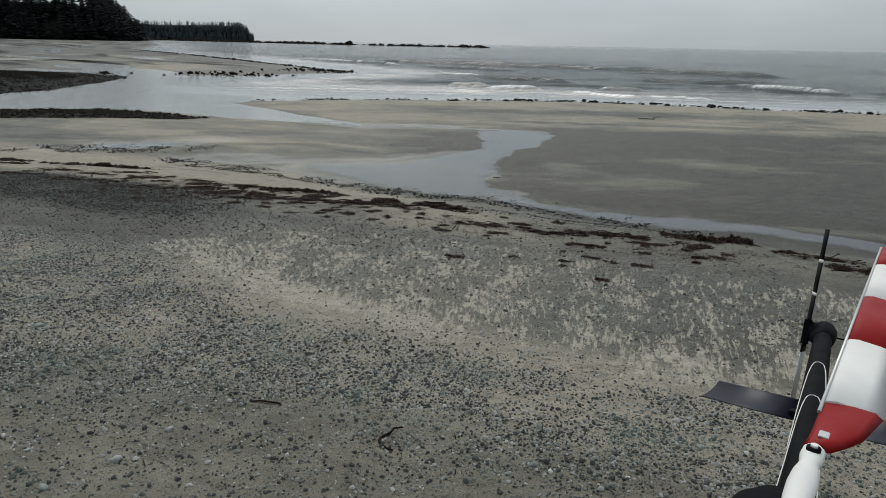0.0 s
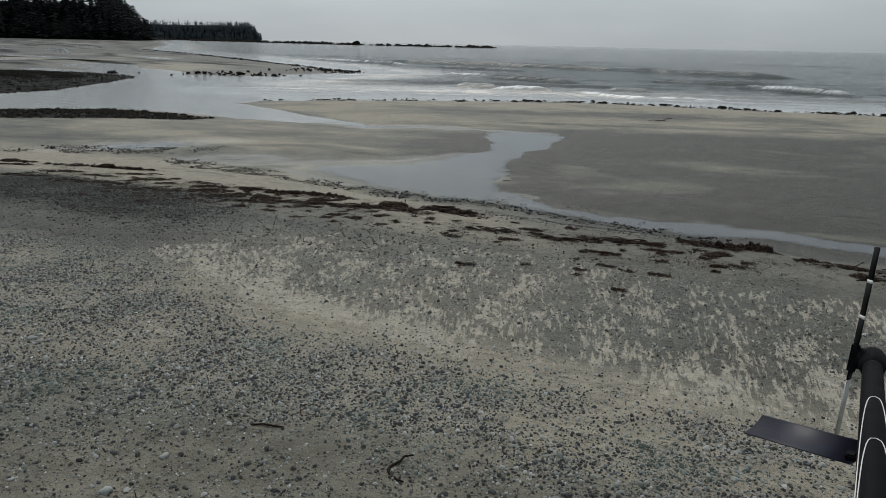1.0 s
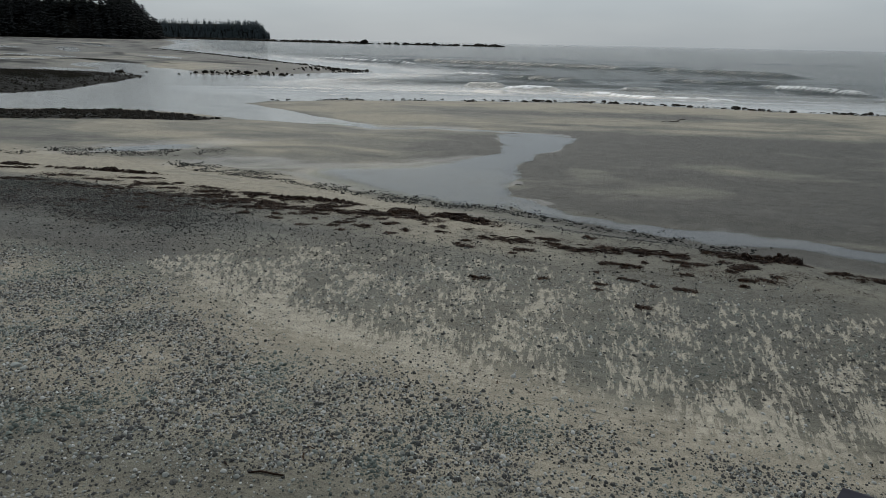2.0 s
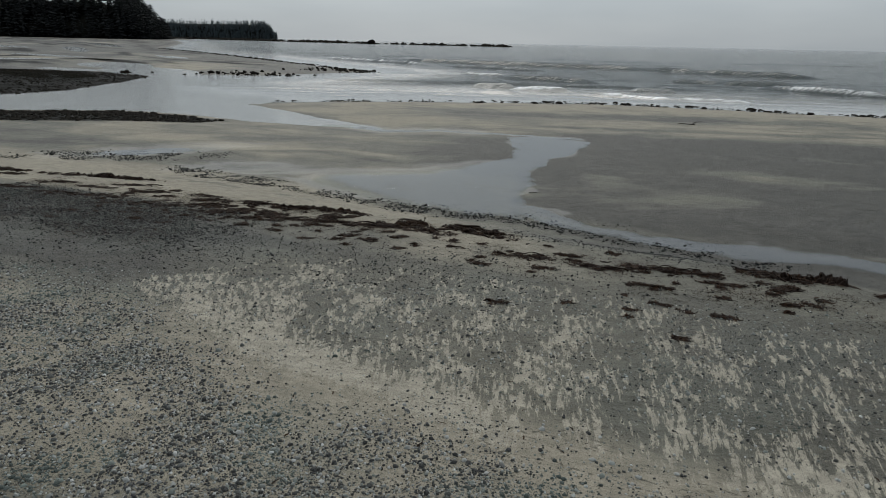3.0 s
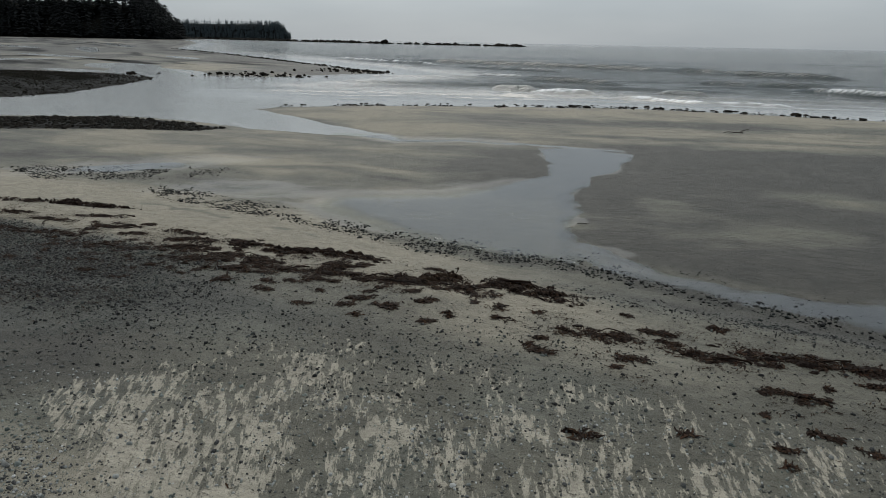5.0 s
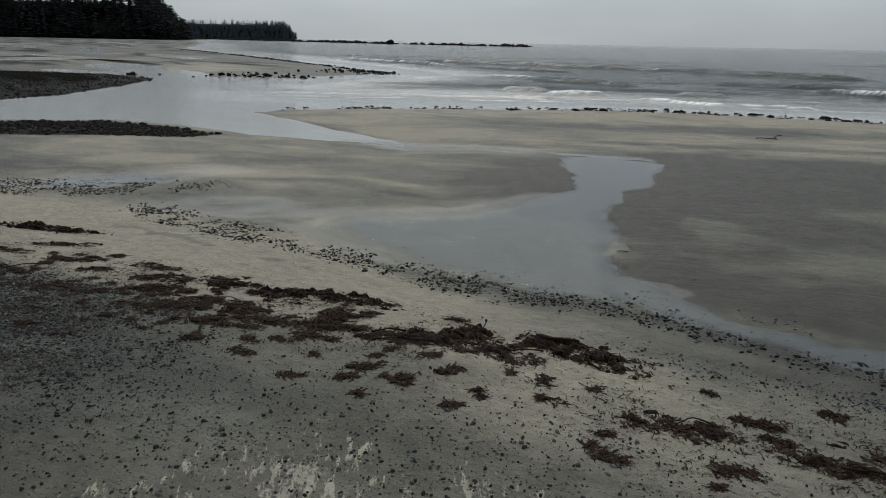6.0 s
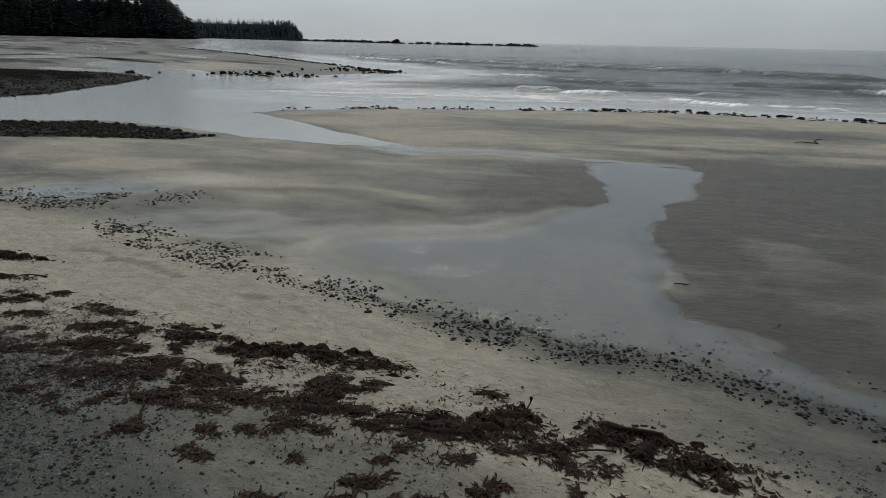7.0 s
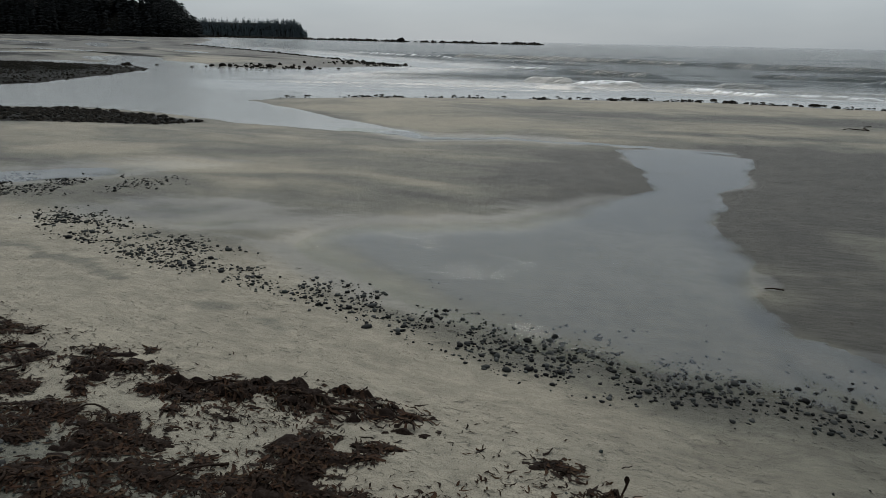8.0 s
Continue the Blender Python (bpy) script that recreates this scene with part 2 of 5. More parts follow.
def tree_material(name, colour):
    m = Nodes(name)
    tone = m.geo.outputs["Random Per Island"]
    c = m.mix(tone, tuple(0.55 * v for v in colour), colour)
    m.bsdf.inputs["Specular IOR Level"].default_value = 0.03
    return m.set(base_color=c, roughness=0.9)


def paint_material(name, colour, rough=0.4, wear=(0.1, 0.1, 0.1), metallic=0.0, gloss=0.12):
    m = Nodes(name)
    co = m.node("ShaderNodeTexCoord").outputs["Object"]
    a, b = m.noise(3.0, 5, source=co), m.noise(45, 4, 0.7, source=co)
    c = m.mix(m.step(a, 0.35, 0.7, 0.0, 0.22), colour, tuple(0.7 * v + 0.008 for v in colour))
    c = m.mix(m.step(b, 0.66, 0.74, 0.0, 0.5), c, wear)
    m.bump(b, 0.04, 0.003)
    m.bsdf.inputs["Specular IOR Level"].default_value = gloss
    return m.set(base_color=c, roughness=m.step(a, 0.2, 0.8, rough - 0.08, rough + 0.1), metallic=metallic)


SAND = sand_material()
PEBBLE = pebble_material("beach_pebbles", 0.82)
SHINGLE = pebble_material("dark_beach_shingle", 0.29)
COBBLE = pebble_material("dark_wet_cobbles", 0.17)
ROCK = rock_material()
KELP = kelp_material("kelp_brown", (0.019, 0.0118, 0.0080))
KELP_MAT = kelp_material("kelp_matted", (0.0125, 0.0078, 0.0056))
SEA = sea_material()
POOL_WATER = pool_material()
# distance haze is put into the foliage colours, most in the far one
SPRUCE = tree_material("spruce_needles", (0.021, 0.023, 0.023))
SPRUCE_HAZED = tree_material("far_spruce_with_haze", (0.085, 0.108, 0.118))
BARK = tree_material("bark", (0.03, 0.026, 0.022))
DRIFT = pebble_material("driftwood_grey", 1.0)
BLACK = paint_material("black_gloss_paint", (0.006, 0.006, 0.007), 0.5, (0.012, 0.012, 0.012), 0.0, 0.02)
NAVY = paint_material("dark_navy_paint", (0.010, 0.010, 0.018), 0.42, (0.03, 0.03, 0.035), 0.0, 0.2)
RED = paint_material("red_blade_paint", (0.21, 0.005, 0.005), 0.5, (0.2, 0.04, 0.03))
WHITE = paint_material("white_blade_paint", (0.60, 0.59, 0.56), 0.5, (0.33, 0.33, 0.31))
STEEL = paint_material("bare_worn_metal", (0.45, 0.45, 0.44), 0.45, (0.25, 0.25, 0.25), 0.8)
GLASS = paint_material("smoked_cabin_glass", (0.02, 0.022, 0.025), 0.12)


# ---- small tools ----
def rough_grid(n, seed):
    return np.random.RandomState(seed).rand(n, n)


LATTICE = [rough_grid(256, 40 + k) for k in range(6)]


def vnoise(x, y, k=0):
    """Smooth noise from 0 to 1 with cells of one unit."""
    g = LATTICE[k]
    xi, yi = np.floor(x).astype(int), np.floor(y).astype(int)
    fx, fy = x - xi, y - yi
    fx, fy = fx * fx * (3 - 2 * fx), fy * fy * (3 - 2 * fy)
    a, b = g[xi % 256, yi % 256], g[(xi + 1) % 256, yi % 256]
    c, d = g[xi % 256, (yi + 1) % 256], g[(xi + 1) % 256, (yi + 1) % 256]
    return (a * (1 - fx) + b * fx) * (1 - fy) + (c * (1 - fx) + d * fx) * fy


def fbm(x, y, k=0, octaves=4):
    total, amp, f, norm = 0.0, 1.0, 1.0, 0.0
    for o in range(octaves):
        total = total + amp * vnoise(x * f + 17.3 * o, y * f - 9.1 * o, (k + o) % 6)
        norm, amp, f = norm + amp, amp * 0.5, f * 2.03
    return total / norm


def smooth(v, lo, hi):
    t = np.clip((v - lo) / (hi - lo), 0, 1)
    return t * t * (3 - 2 * t)


def segment_distance(x, y, ax, ay, bx, by):
    dx, dy = bx - ax, by - ay
    t = np.clip(((x - ax) * dx + (y - ay) * dy) / (dx * dx + dy * dy), 0, 1)
    return np.hypot(x - ax - t * dx, y - ay - t * dy), t


def polygon_distance(x, y, pts):
    """Distance to a closed outline, negative inside."""
    best, inside = np.full(x.shape, 1e9), np.zeros(x.shape, bool)
    for (ax, ay), (bx, by) in zip(pts, pts[1:] + pts[:1]):
        best = np.minimum(best, segment_distance(x, y, ax, ay, bx, by)[0])
        if ay != by:
            inside ^= ((ay > y) != (by > y)) & (x < (bx - ax) * (y - ay) / (by - ay) + ax)
    return np.where(inside, -best, best)


def line_distance(x, y, pts):
    """Distance to a stream of points (x, y, half width), less that half width."""
    best = np.full(x.shape, 1e9)
    for (ax, ay, aw), (bx, by, bw) in zip(pts, pts[1:]):
        d, t = segment_distance(x, y, ax, ay, bx, by)
        best = np.minimum(best, d - aw - (bw - aw) * t)
    return best


def mesh_from(name, verts, faces, material, smooth_faces=True):
    """A mesh from arrays of places and of triangles or quads."""
    me = bpy.data.meshes.new(name)
    verts, faces = np.asarray(verts, np.float32), np.asarray(faces, np.int32)
    n, k = faces.shape
    me.vertices.add(len(verts))
    me.vertices.foreach_set("co", verts.ravel())
    me.loops.add(n * k)
    me.loops.foreach_set("vertex_index", faces.ravel())
    me.polygons.add(n)
    me.polygons.foreach_set("loop_start", np.arange(0, n * k, k, dtype=np.int32))
    me.polygons.foreach_set("loop_total", np.full(n, k, np.int32))
    me.polygons.foreach_set("use_smooth", np.full(n, smooth_faces))
    me.update(calc_edges=True)
    me.materials.append(material)
    return me


def part(name, data, material, parent=None, label=""):
    """Links a bmesh or a mesh as one object under a thing or a part."""
    if isinstance(data, bmesh.types.BMesh):
        me = bpy.data.meshes.new(name)
        data.to_mesh(me)
        data.free()
        me.materials.append(material)
    else:
        me = data
    ob = new(name, me)
    ob.parent = parent
    return tagged(ob, label)


def empty(name, m=None):
    ob = new(name)
    ob.empty_display_size = 0.2
    if m is not None:
        ob.matrix_basis = m
    return ob


# ---- the lie of the land ----
SEA_LEVEL, POOL_LEVEL = 0.10, 0.35
BAR_SHORE = [(420, 50), (90, 66), (44, 72.4), (32, 74.7), (21, 78.1), (11.3, 80), (-3.5, 77.9), (-15, 75.6), (-23.6, 71.7), (-25.3, 69)]
LAGOON = [(-22.5, 66.2), (-19.3, 63.4), (-16.2, 60), (-13.2, 56.9), (-9, 53.2), (-9.4, 52.2), (-17, 54.2), (-20.7, 55.2), (-27, 58.6), (-33.3, 60.3), (-43, 58.1), (-70, 54), (-110, 60), (-75, 70), (-56, 70), (-51.2, 80.3), (-53.1, 91), (-58, 112), (-52, 120.8), (-43.3, 122.6), (-35.6, 133), (-28.8, 144.6)]
SPIT_SHORE = [(-30, 148), (-45.6, 171), (-74.5, 212), (-111, 264), (-173, 344), (-195, 400), (-290, 620), (-430, 900), (-500, 1010), (-540, 1200), (-800, 1700), (-2600, 4900), (4900, 4900), (4900, -200)]
SEA_PLAN = BAR_SHORE + LAGOON + SPIT_SHORE
POOL_PLAN = [(-8.6, 31.8), (-7.6, 30.6), (-6.2, 29.3), (-3.2, 26.9), (1, 26.0), (1.3, 29.3), (1.7, 32), (2.5, 36.3), (4.9, 42.6), (6.4, 47.4), (4.3, 49.2), (0.2, 48.6), (0.9, 43.2), (1.0, 39.6), (-1.4, 37.2), (-3.8, 35.3), (-6, 34.6), (-8.2, 33.4)]
CREEK = [(1.2, 27.6, 0.9), (3.3, 25.6, 0.75), (5, 24.5, 0.65), (7.2, 23.9, 0.7), (9, 22.8, 0.75), (12.3, 21.4, 0.8), (14, 20.7, 0.7), (20, 18.6, 0.7), (40, 12, 0.8)]
OUTLET = [(6.0, 48.6, 0.5), (1.4, 49.8, 0.35), (-3.8, 50.3, 0.3), (-8.4, 51.7, 0.5), (-10.5, 53.4, 0.9)]
PUDDLES = [(-19.8, 37.9, 3.0, 1.2, 25), (-12.8, 34.5, 1.2, 0.45, 15), (-11.0, 33.4, 0.9, 0.3, 10)]
BACK_POOLS = [(-85, 149, 17, 7, -52), (-66, 127, 19, 8, -52), (-82, 127, 10, 3.5, -25), (-127, 170, 13, 6, 65), (-140, 205, 26, 4, 150), (-105, 215, 16, 3, 130), (-190, 300, 60, 5, 125), (-250, 330, 50, 6, 140), (-260, 440, 90, 7, 125), (-330, 520, 80, 6, 135)]
DARK_BARS = ([(-130, 95), (-84, 117), (-76, 119), (-67, 121), (-57, 110), (-53, 91), (-50.5, 79), (-54, 71), (-75, 71), (-120, 70)], [(-75, 52), (-42.5, 56.3), (-33.4, 59), (-27.6, 57.6), (-21.5, 53.8), (-24, 50.9), (-36, 48.4), (-70, 44)])
HEADLAND = [(-528, 1012), (-556, 985), (-700, 985), (-1000, 900), (-1500, 1000), (-1500, 1700), (-720, 1500), (-570, 1150)]
ISLAND = [(-838, 2600), (-880, 2560), (-1150, 2560), (-1450, 2600), (-1700, 2700), (-1500, 2900), (-950, 2760)]
SLOPE_AT = [-60, 4.6, 6.9, 9.2, 10.4, 12.7, 15, 18.4, 20.7, 23, 25.3, 27.6, 31, 70]
SLOPE_Z = [2.6, 1.95, 1.86, 1.6, 1.46, 1.32, 1.18, 1.03, 0.96, 0.83, 0.6, 0.48, 0.43, 0.43]
SLOPE_U = np.linspace(-60, 70, 1301)
SLOPE_F = np.convolve(np.pad(np.interp(SLOPE_U, SLOPE_AT, SLOPE_Z), 12, mode="edge"), np.ones(25) / 25, mode="valid")


def along(x, y):
    """How far down the beach a place lies; lines of equal value run with the wrack."""
    return y + 0.32 * x


def ellipse_distance(x, y, e):
    cx, cy, a, b, turn = e
    c, s = math.cos(radians(turn)), math.sin(radians(turn))
    u, v = (x - cx) * c + (y - cy) * s, -(x - cx) * s + (y - cy) * c
    return (np.hypot(u / a, v / b) - 1) * min(a, b)


def warped(x, y):
    r = np.hypot(x, y)
    k = np.clip(r / 60, 0.25, 6)
    wx = (fbm(x / 2.2 / k, y / 2.2 / k, 1) - 0.5) * 1.6 * k
    wy = (fbm(x / 2.2 / k + 50, y / 2.2 / k, 2) - 0.5) * 1.2 * k
    return x + wx, y + wy


def pool_distance(x, y):
    xw, yw = warped(x, y)
    xw = xw + (fbm(x / 5.5, y / 3.5, 4, 3) - 0.5) * 2.0
    yw = yw + (fbm(x / 3.5 + 20, y / 5.5, 5, 3) - 0.5) * 1.6
    d = np.minimum(polygon_distance(xw, yw, POOL_PLAN), line_distance(xw, yw, CREEK))
    d = np.minimum(d, line_distance(xw, yw, OUTLET))
    for e in PUDDLES:
        d = np.minimum(d, ellipse_distance(xw, yw, e))
    return d


def sea_distance(x, y):
    xw, yw = warped(x, y)
    d = polygon_distance(xw, yw, SEA_PLAN)
    for e in BACK_POOLS:
        d = np.minimum(d, ellipse_distance(xw, yw, e))
    return d


def pool_level(x, y):
    return POOL_LEVEL - 0.235 * smooth(-x, 3.5, 9.5) * smooth(y, 44, 47)


def bar_distance(x, y):
    xw, yw = warped(x, y)
    return np.minimum(polygon_distance(xw, yw, DARK_BARS[0]), polygon_distance(xw, yw, DARK_BARS[1]))


def land_height(x, y):
    x, y = np.asarray(x, float), np.asarray(y, float)
    v = along(x, y)
    z = np.interp(v, SLOPE_U, SLOPE_F)
    z = z + (fbm(x / 3.5, y / 3.5, 3) - 0.5) * 0.10 * smooth(v, 36, 20) + (fbm(x / 9, y / 9, 4) - 0.5) * 0.05
    z = z + (fbm(x / 0.5, y / 0.5, 2, 3) - 0.5) * 0.045 * smooth(v, 24, 12)
    z = z + 0.06 * smooth(bar_distance(x, y), 1.5, -1.5)
    p = pool_distance(x, y)
    level = pool_level(x, y)
    bank = np.where(p > 0, level + 0.012 + 0.022 * p, level - 0.012 + np.maximum(p, -3.0) * 0.035)
    z = bank + (z - bank) * smooth(p, 0.4, 3.5)
    s = sea_distance(x, y)
    shore = np.where(s > 0, SEA_LEVEL + 0.05 * s, SEA_LEVEL + np.maximum(s, -60) * 0.035)
    z = np.where(z < shore, z, shore + (z - shore) * smooth(s, 4, 12))
    z = np.where(s < 0, np.minimum(z, shore), z)
    far = y > 500
    if np.any(far):
        h = polygon_distance(x, y, HEADLAND)
        i = polygon_distance(x, y, ISLAND)
        z = z + 58 * (1 - np.exp(np.minimum(h + 9, 0) / 30)) + 54 * (1 - np.exp(np.minimum(i + 9, 0) / 22))
        z = np.where((i < 0) & far, np.maximum(z, 0.5 + 54 * (1 - np.exp(np.minimum(i + 9, 0) / 22))), z)
    return z


def pebble_cover(x, y):
    """Share of the sand that pebbles cover, 0 to 1."""
    v = along(x, y)
    n, f = fbm(x / 1.3, y / 1.3, 0), fbm(x / 0.45 + 9, y / 0.45, 3, 3)
    top = 9.25 + 0.24 * np.clip(-x - 4, 0, 9) - 0.15 * np.clip(x - 2, 0, 4)
    bed = smooth(v - top, 0.7, -0.5) * (0.27 + 0.18 * smooth(v, 5.4, 7.4) - 0.12 * smooth(x, -3.0, -5.5) * smooth(v, 8.2, 7.0))
    fade = smooth(v - top, 1.9, 0.3) * 0.10 + smooth(v - top, 3.0, 0.8) * smooth(x, -3, -6.5) * 0.26
    upper = smooth(x, -6.5, -11) * smooth(v, 15.2, 17.6) * smooth(v, 20.9, 19.6) * 0.85
    mid = smooth(v, 10.8, 12.5) * smooth(v, 21, 15) * (0.07 + 0.12 * smooth(v, 14.0, 17) * smooth(x, 2, -2)) + 0.03 * smooth(v, 21, 19)
    foot = np.exp(-(((x - 4.4) / 3.2) ** 2) - ((v - 22.6) / 0.9) ** 2) * 0.4
    low = (bed + fade) * smooth(x, -13.0, -11.0) * smooth(x, 8.2, 6.5) * smooth(y, 2.4, 3.6)
    c = (low + upper + foot) * (0.5 + 1.0 * smooth(n, 0.34, 0.66)) + mid
    return np.clip(c * (0.4 + 1.2 * f), 0, 1)


# ---- ground ----
def fan(radii, angles, origin):
    a, r = np.meshgrid(np.radians(angles), radii)
    return origin[0] - r * np.sin(a), origin[1] + r * np.cos(a)


def fan_faces(rows, cols, closed):
    i, j = np.meshgrid(np.arange(rows - 1), np.arange(cols if closed else cols - 1), indexing="ij")
    k = (j + 1) % cols
    return np.stack([i * cols + j, i * cols + k, (i + 1) * cols + k, (i + 1) * cols + j], -1).reshape(-1, 4)[:, ::-1]


def set_attribute(me, name, values):
    me.attributes.new(name, "FLOAT", "POINT").data.foreach_set("value", np.asarray(values, np.float32).ravel())


def build_ground():
    radii = np.r_[np.geomspace(0.2, 5, 26)[:-1], np.geomspace(5, 60, 330)[:-1], np.geomspace(60, 300, 130)[:-1], np.geomspace(300, 1060, 56)[:-1], np.linspace(1060, 1500, 60)[:-1], np.geomspace(1500, 2620, 18)[:-1], np.linspace(2620, 3250, 64)[:-1], np.geomspace(3250, 4800, 10)]
    angles = np.r_[np.linspace(-48, 52, 470), np.linspace(52, 312, 66)[1:-1]]
    x, y = fan(radii, angles, (0, -1))
    z = land_height(x, y)
    me = mesh_from("ground", np.stack([x, y, z], -1).reshape(-1, 3), fan_faces(len(radii), len(angles), True), SAND)
    v, p, s = along(x, y), pool_distance(x, y), sea_distance(x, y)
    bars = bar_distance(x, y)
    flats = smooth(v, 26.5, 30)
    right = smooth(x, 0.3, 2.4) * smooth(y, 52, 47)
    tongue = smooth(x, -14, -6) * smooth(x, 3, 0) * smooth(v, 33, 36) * smooth(y, 50, 46)
    bar = smooth(y, 50.5, 54) * smooth(x, -24, -14)
    wet = 0.10 + (0.55 + 0.45 * smooth(x, -7, -11) * smooth(v, 36, 32)) * flats + (1.05 + 3.4 * (fbm(x / 7, y / 5, 2, 3) - 0.5) + 0.5 * smooth(x, 8, 14)) * smooth(v, 25.6, 27.6) * right + 0.40 * tongue
    wet = wet * (1 - bar) + bar * (0.22 + 1.35 * np.exp(-(((y - 63 + 0.06 * x + 3 * (fbm(x / 8, y / 8, 2) - 0.5)) / 3.2) ** 2)) * smooth(x, -14, -2) * smooth(x, 40, 16) + 0.9 * np.exp(-(((y - 54.5 + 0.05 * x) / 0.9) ** 2)) * smooth(x, -2, 6))
    wet = np.where(v < 25.5, 0.10 + 0.52 * smooth(v, 8.0, 6.0) + 0.78 * smooth(v - 0.25 * np.clip(-x, 0, 8), 9.9, 11.6) * (0.35 + 0.65 * smooth(v, 19.2, 17.6)) * smooth(v, 21.2, 20.0), wet)
    wet = wet + 0.45 * smooth(v, 19.6, 21.2) * smooth(v, 25.0, 24.0) * smooth(x, 0.2, 2.2)
    wet = wet + 0.55 * smooth(v, 16.0, 18.0) * smooth(v, 21.2, 20.2) * smooth(x, -1.5, -4.5) * (y < 40)
    wet = wet + tongue * (0.75 * smooth(x, -5.5, -1) - 0.55 * np.exp(-(((y - 44.5 + 0.1 * x) / 1.3) ** 2)) * smooth(x, -1, -5))
    back = smooth(y, 85, 130) * smooth(x, -20, -45)
    wet = wet * (1 - back) + back * np.clip(1.75 + 5.0 * (fbm(x / 34, (y + 0.6 * x) / 26, 4, 4) - 0.5), 0.2, 2.2)
    wet = wet + 0.7 * flats * right * np.exp(-((p / 3) ** 2))
    rim = smooth(np.minimum(p, s), 1.3, 0.1)
    floor = smooth(np.minimum(p, s + 9), -0.25, -0.7)
    wet = np.maximum(wet, rim * 0.95) * (1 - 0.45 * floor)
    wet = wet + 0.65 * smooth(x, -5.5, -9.5) * smooth(v, 10.8, 12.6) * smooth(v, 20.5, 18.5) * (y < 40)
    crest = 40.2 - 0.55 * np.clip(x + 9, 0, 4) + 0.5 * (fbm(x / 3, y / 3, 1, 2) - 0.5)
    wet = wet - 0.55 * np.exp(-(((y - crest) / 0.8) ** 2)) * smooth(x, -19, -14) * smooth(x, -3.5, -6.5)
    wet = wet + 0.6 * np.exp(-(((y - 43.6 - 0.12 * (x + 16)) / 0.9) ** 2)) * smooth(x, -20, -17) * smooth(x, -8, -13)
    # the strip and the beach face darken towards the right
    wet = wet + 0.75 * smooth(x, -4.5, 1.5) * smooth(v, 21.5, 23.3) * smooth(v, 27, 25.5)
    wet = wet + 0.40 * smooth(x, 0.5, 5.5) * smooth(v, 8.6, 10.5) * smooth(v, 27, 25)
    # the worn edge of an older tide line, drawn as darker sand without relief
    wet = wet + 0.6 * smooth(line_distance(x + 0.5 * (fbm(x, y, 2, 3) - 0.5), y + 0.9 * (fbm(x / 0.7, y / 0.7, 4, 3) - 0.5), [(-15.5, 30.6, 0.02), (-12.9, 29.6, 0.10), (-10.6, 28.4, 0.06), (-8.2, 27.5, 0.10), (-6.5, 26.7, 0.02)]), 0.22, 0.0) * smooth(fbm(x / 0.8, y / 0.8, 5, 3), 0.35, 0.6)
    set_attribute(me, "wet", wet)
    shallow = smooth(x, 0.5, -3.0)
    film = smooth(p + 1.6 * (fbm(x / 2.5, y / 1.2, 3, 3) - 0.5), 0.5 + 3.2 * shallow, -0.2) * smooth(v, 26.0, 27.0) * (y < 56)
    set_attribute(me, "film", np.clip(film * (1 - 0.35 * shallow * smooth(p, 0.0, 1.0)), 0, 1))
    set_attribute(me, "rippled", flats * np.clip(0.35 + 0.65 * right, 0, 1) * smooth(y, 70, 50) * (1 - floor))
    set_attribute(me, "streaky", np.clip((0.22 + 0.78 * flats) * (1 - floor), 0, 1))
    set_attribute(me, "blown", smooth(v - 0.26 * np.clip(-x - 1, 0, 9), 9.9, 11.2) * smooth(v + 1.35 * np.clip(-5 - x, 0, 9), 19.0, 16.9) * smooth(x, -12, -9) * (0.80 + 0.4 * fbm(x / 3, y / 3, 5)) * (1 - 0.08 * smooth(v, 14.0, 17.0)) + 0.9 * np.exp(-(((v - 10.0 - 0.26 * np.clip(-x, 0, 9)) / 0.65) ** 2)) * smooth(x, -9, -4) * (0.5 + fbm(x / 1.5, y / 1.5, 2)))
    hill = np.minimum(polygon_distance(x, y, HEADLAND), polygon_distance(x, y, ISLAND))
    set_attribute(me, "weedy", np.maximum(smooth(bars, 0.5, -0.5) * (0.85 + 0.15 * fbm(x / 2, y, 1)) + 0.50 * smooth(x, -7.5, -10.5) * smooth(v, 14.5, 16.2) * smooth(v, 20.6, 18.8) * smooth(fbm(x / 1.6, y / 0.8, 1), 0.26, 0.54) * (y < 40), smooth(hill, 14, 4)) + back * np.clip(0.42 + 3.4 * (fbm(x / 22, (y + 0.9 * x) / 9, 3, 4) - 0.5), 0, 0.9) * smooth(s, 2, 8) + 0.95 * smooth(line_distance(x, y, [(-114, 181, 2.0), (-98, 170, 3.2), (-84, 160, 1.2)]), 1.5, -1.0))
    set_attribute(me, "gravel", np.clip(0.3 * smooth(bars, 0.8, -0.6) + 0.22 * pebble_cover(x, y) * (v < 27), 0, 1))
    set_attribute(me, "algae", smooth(fbm(x / 2.4, y / 2.4, 2), 0.5, 0.68) * smooth(v, 28, 18))
    ob = new("ground", me)
    return tagged(ob, "grey tidal beach sand, dry, damp and rippled", "sand", kind="structure")


ground = build_ground()


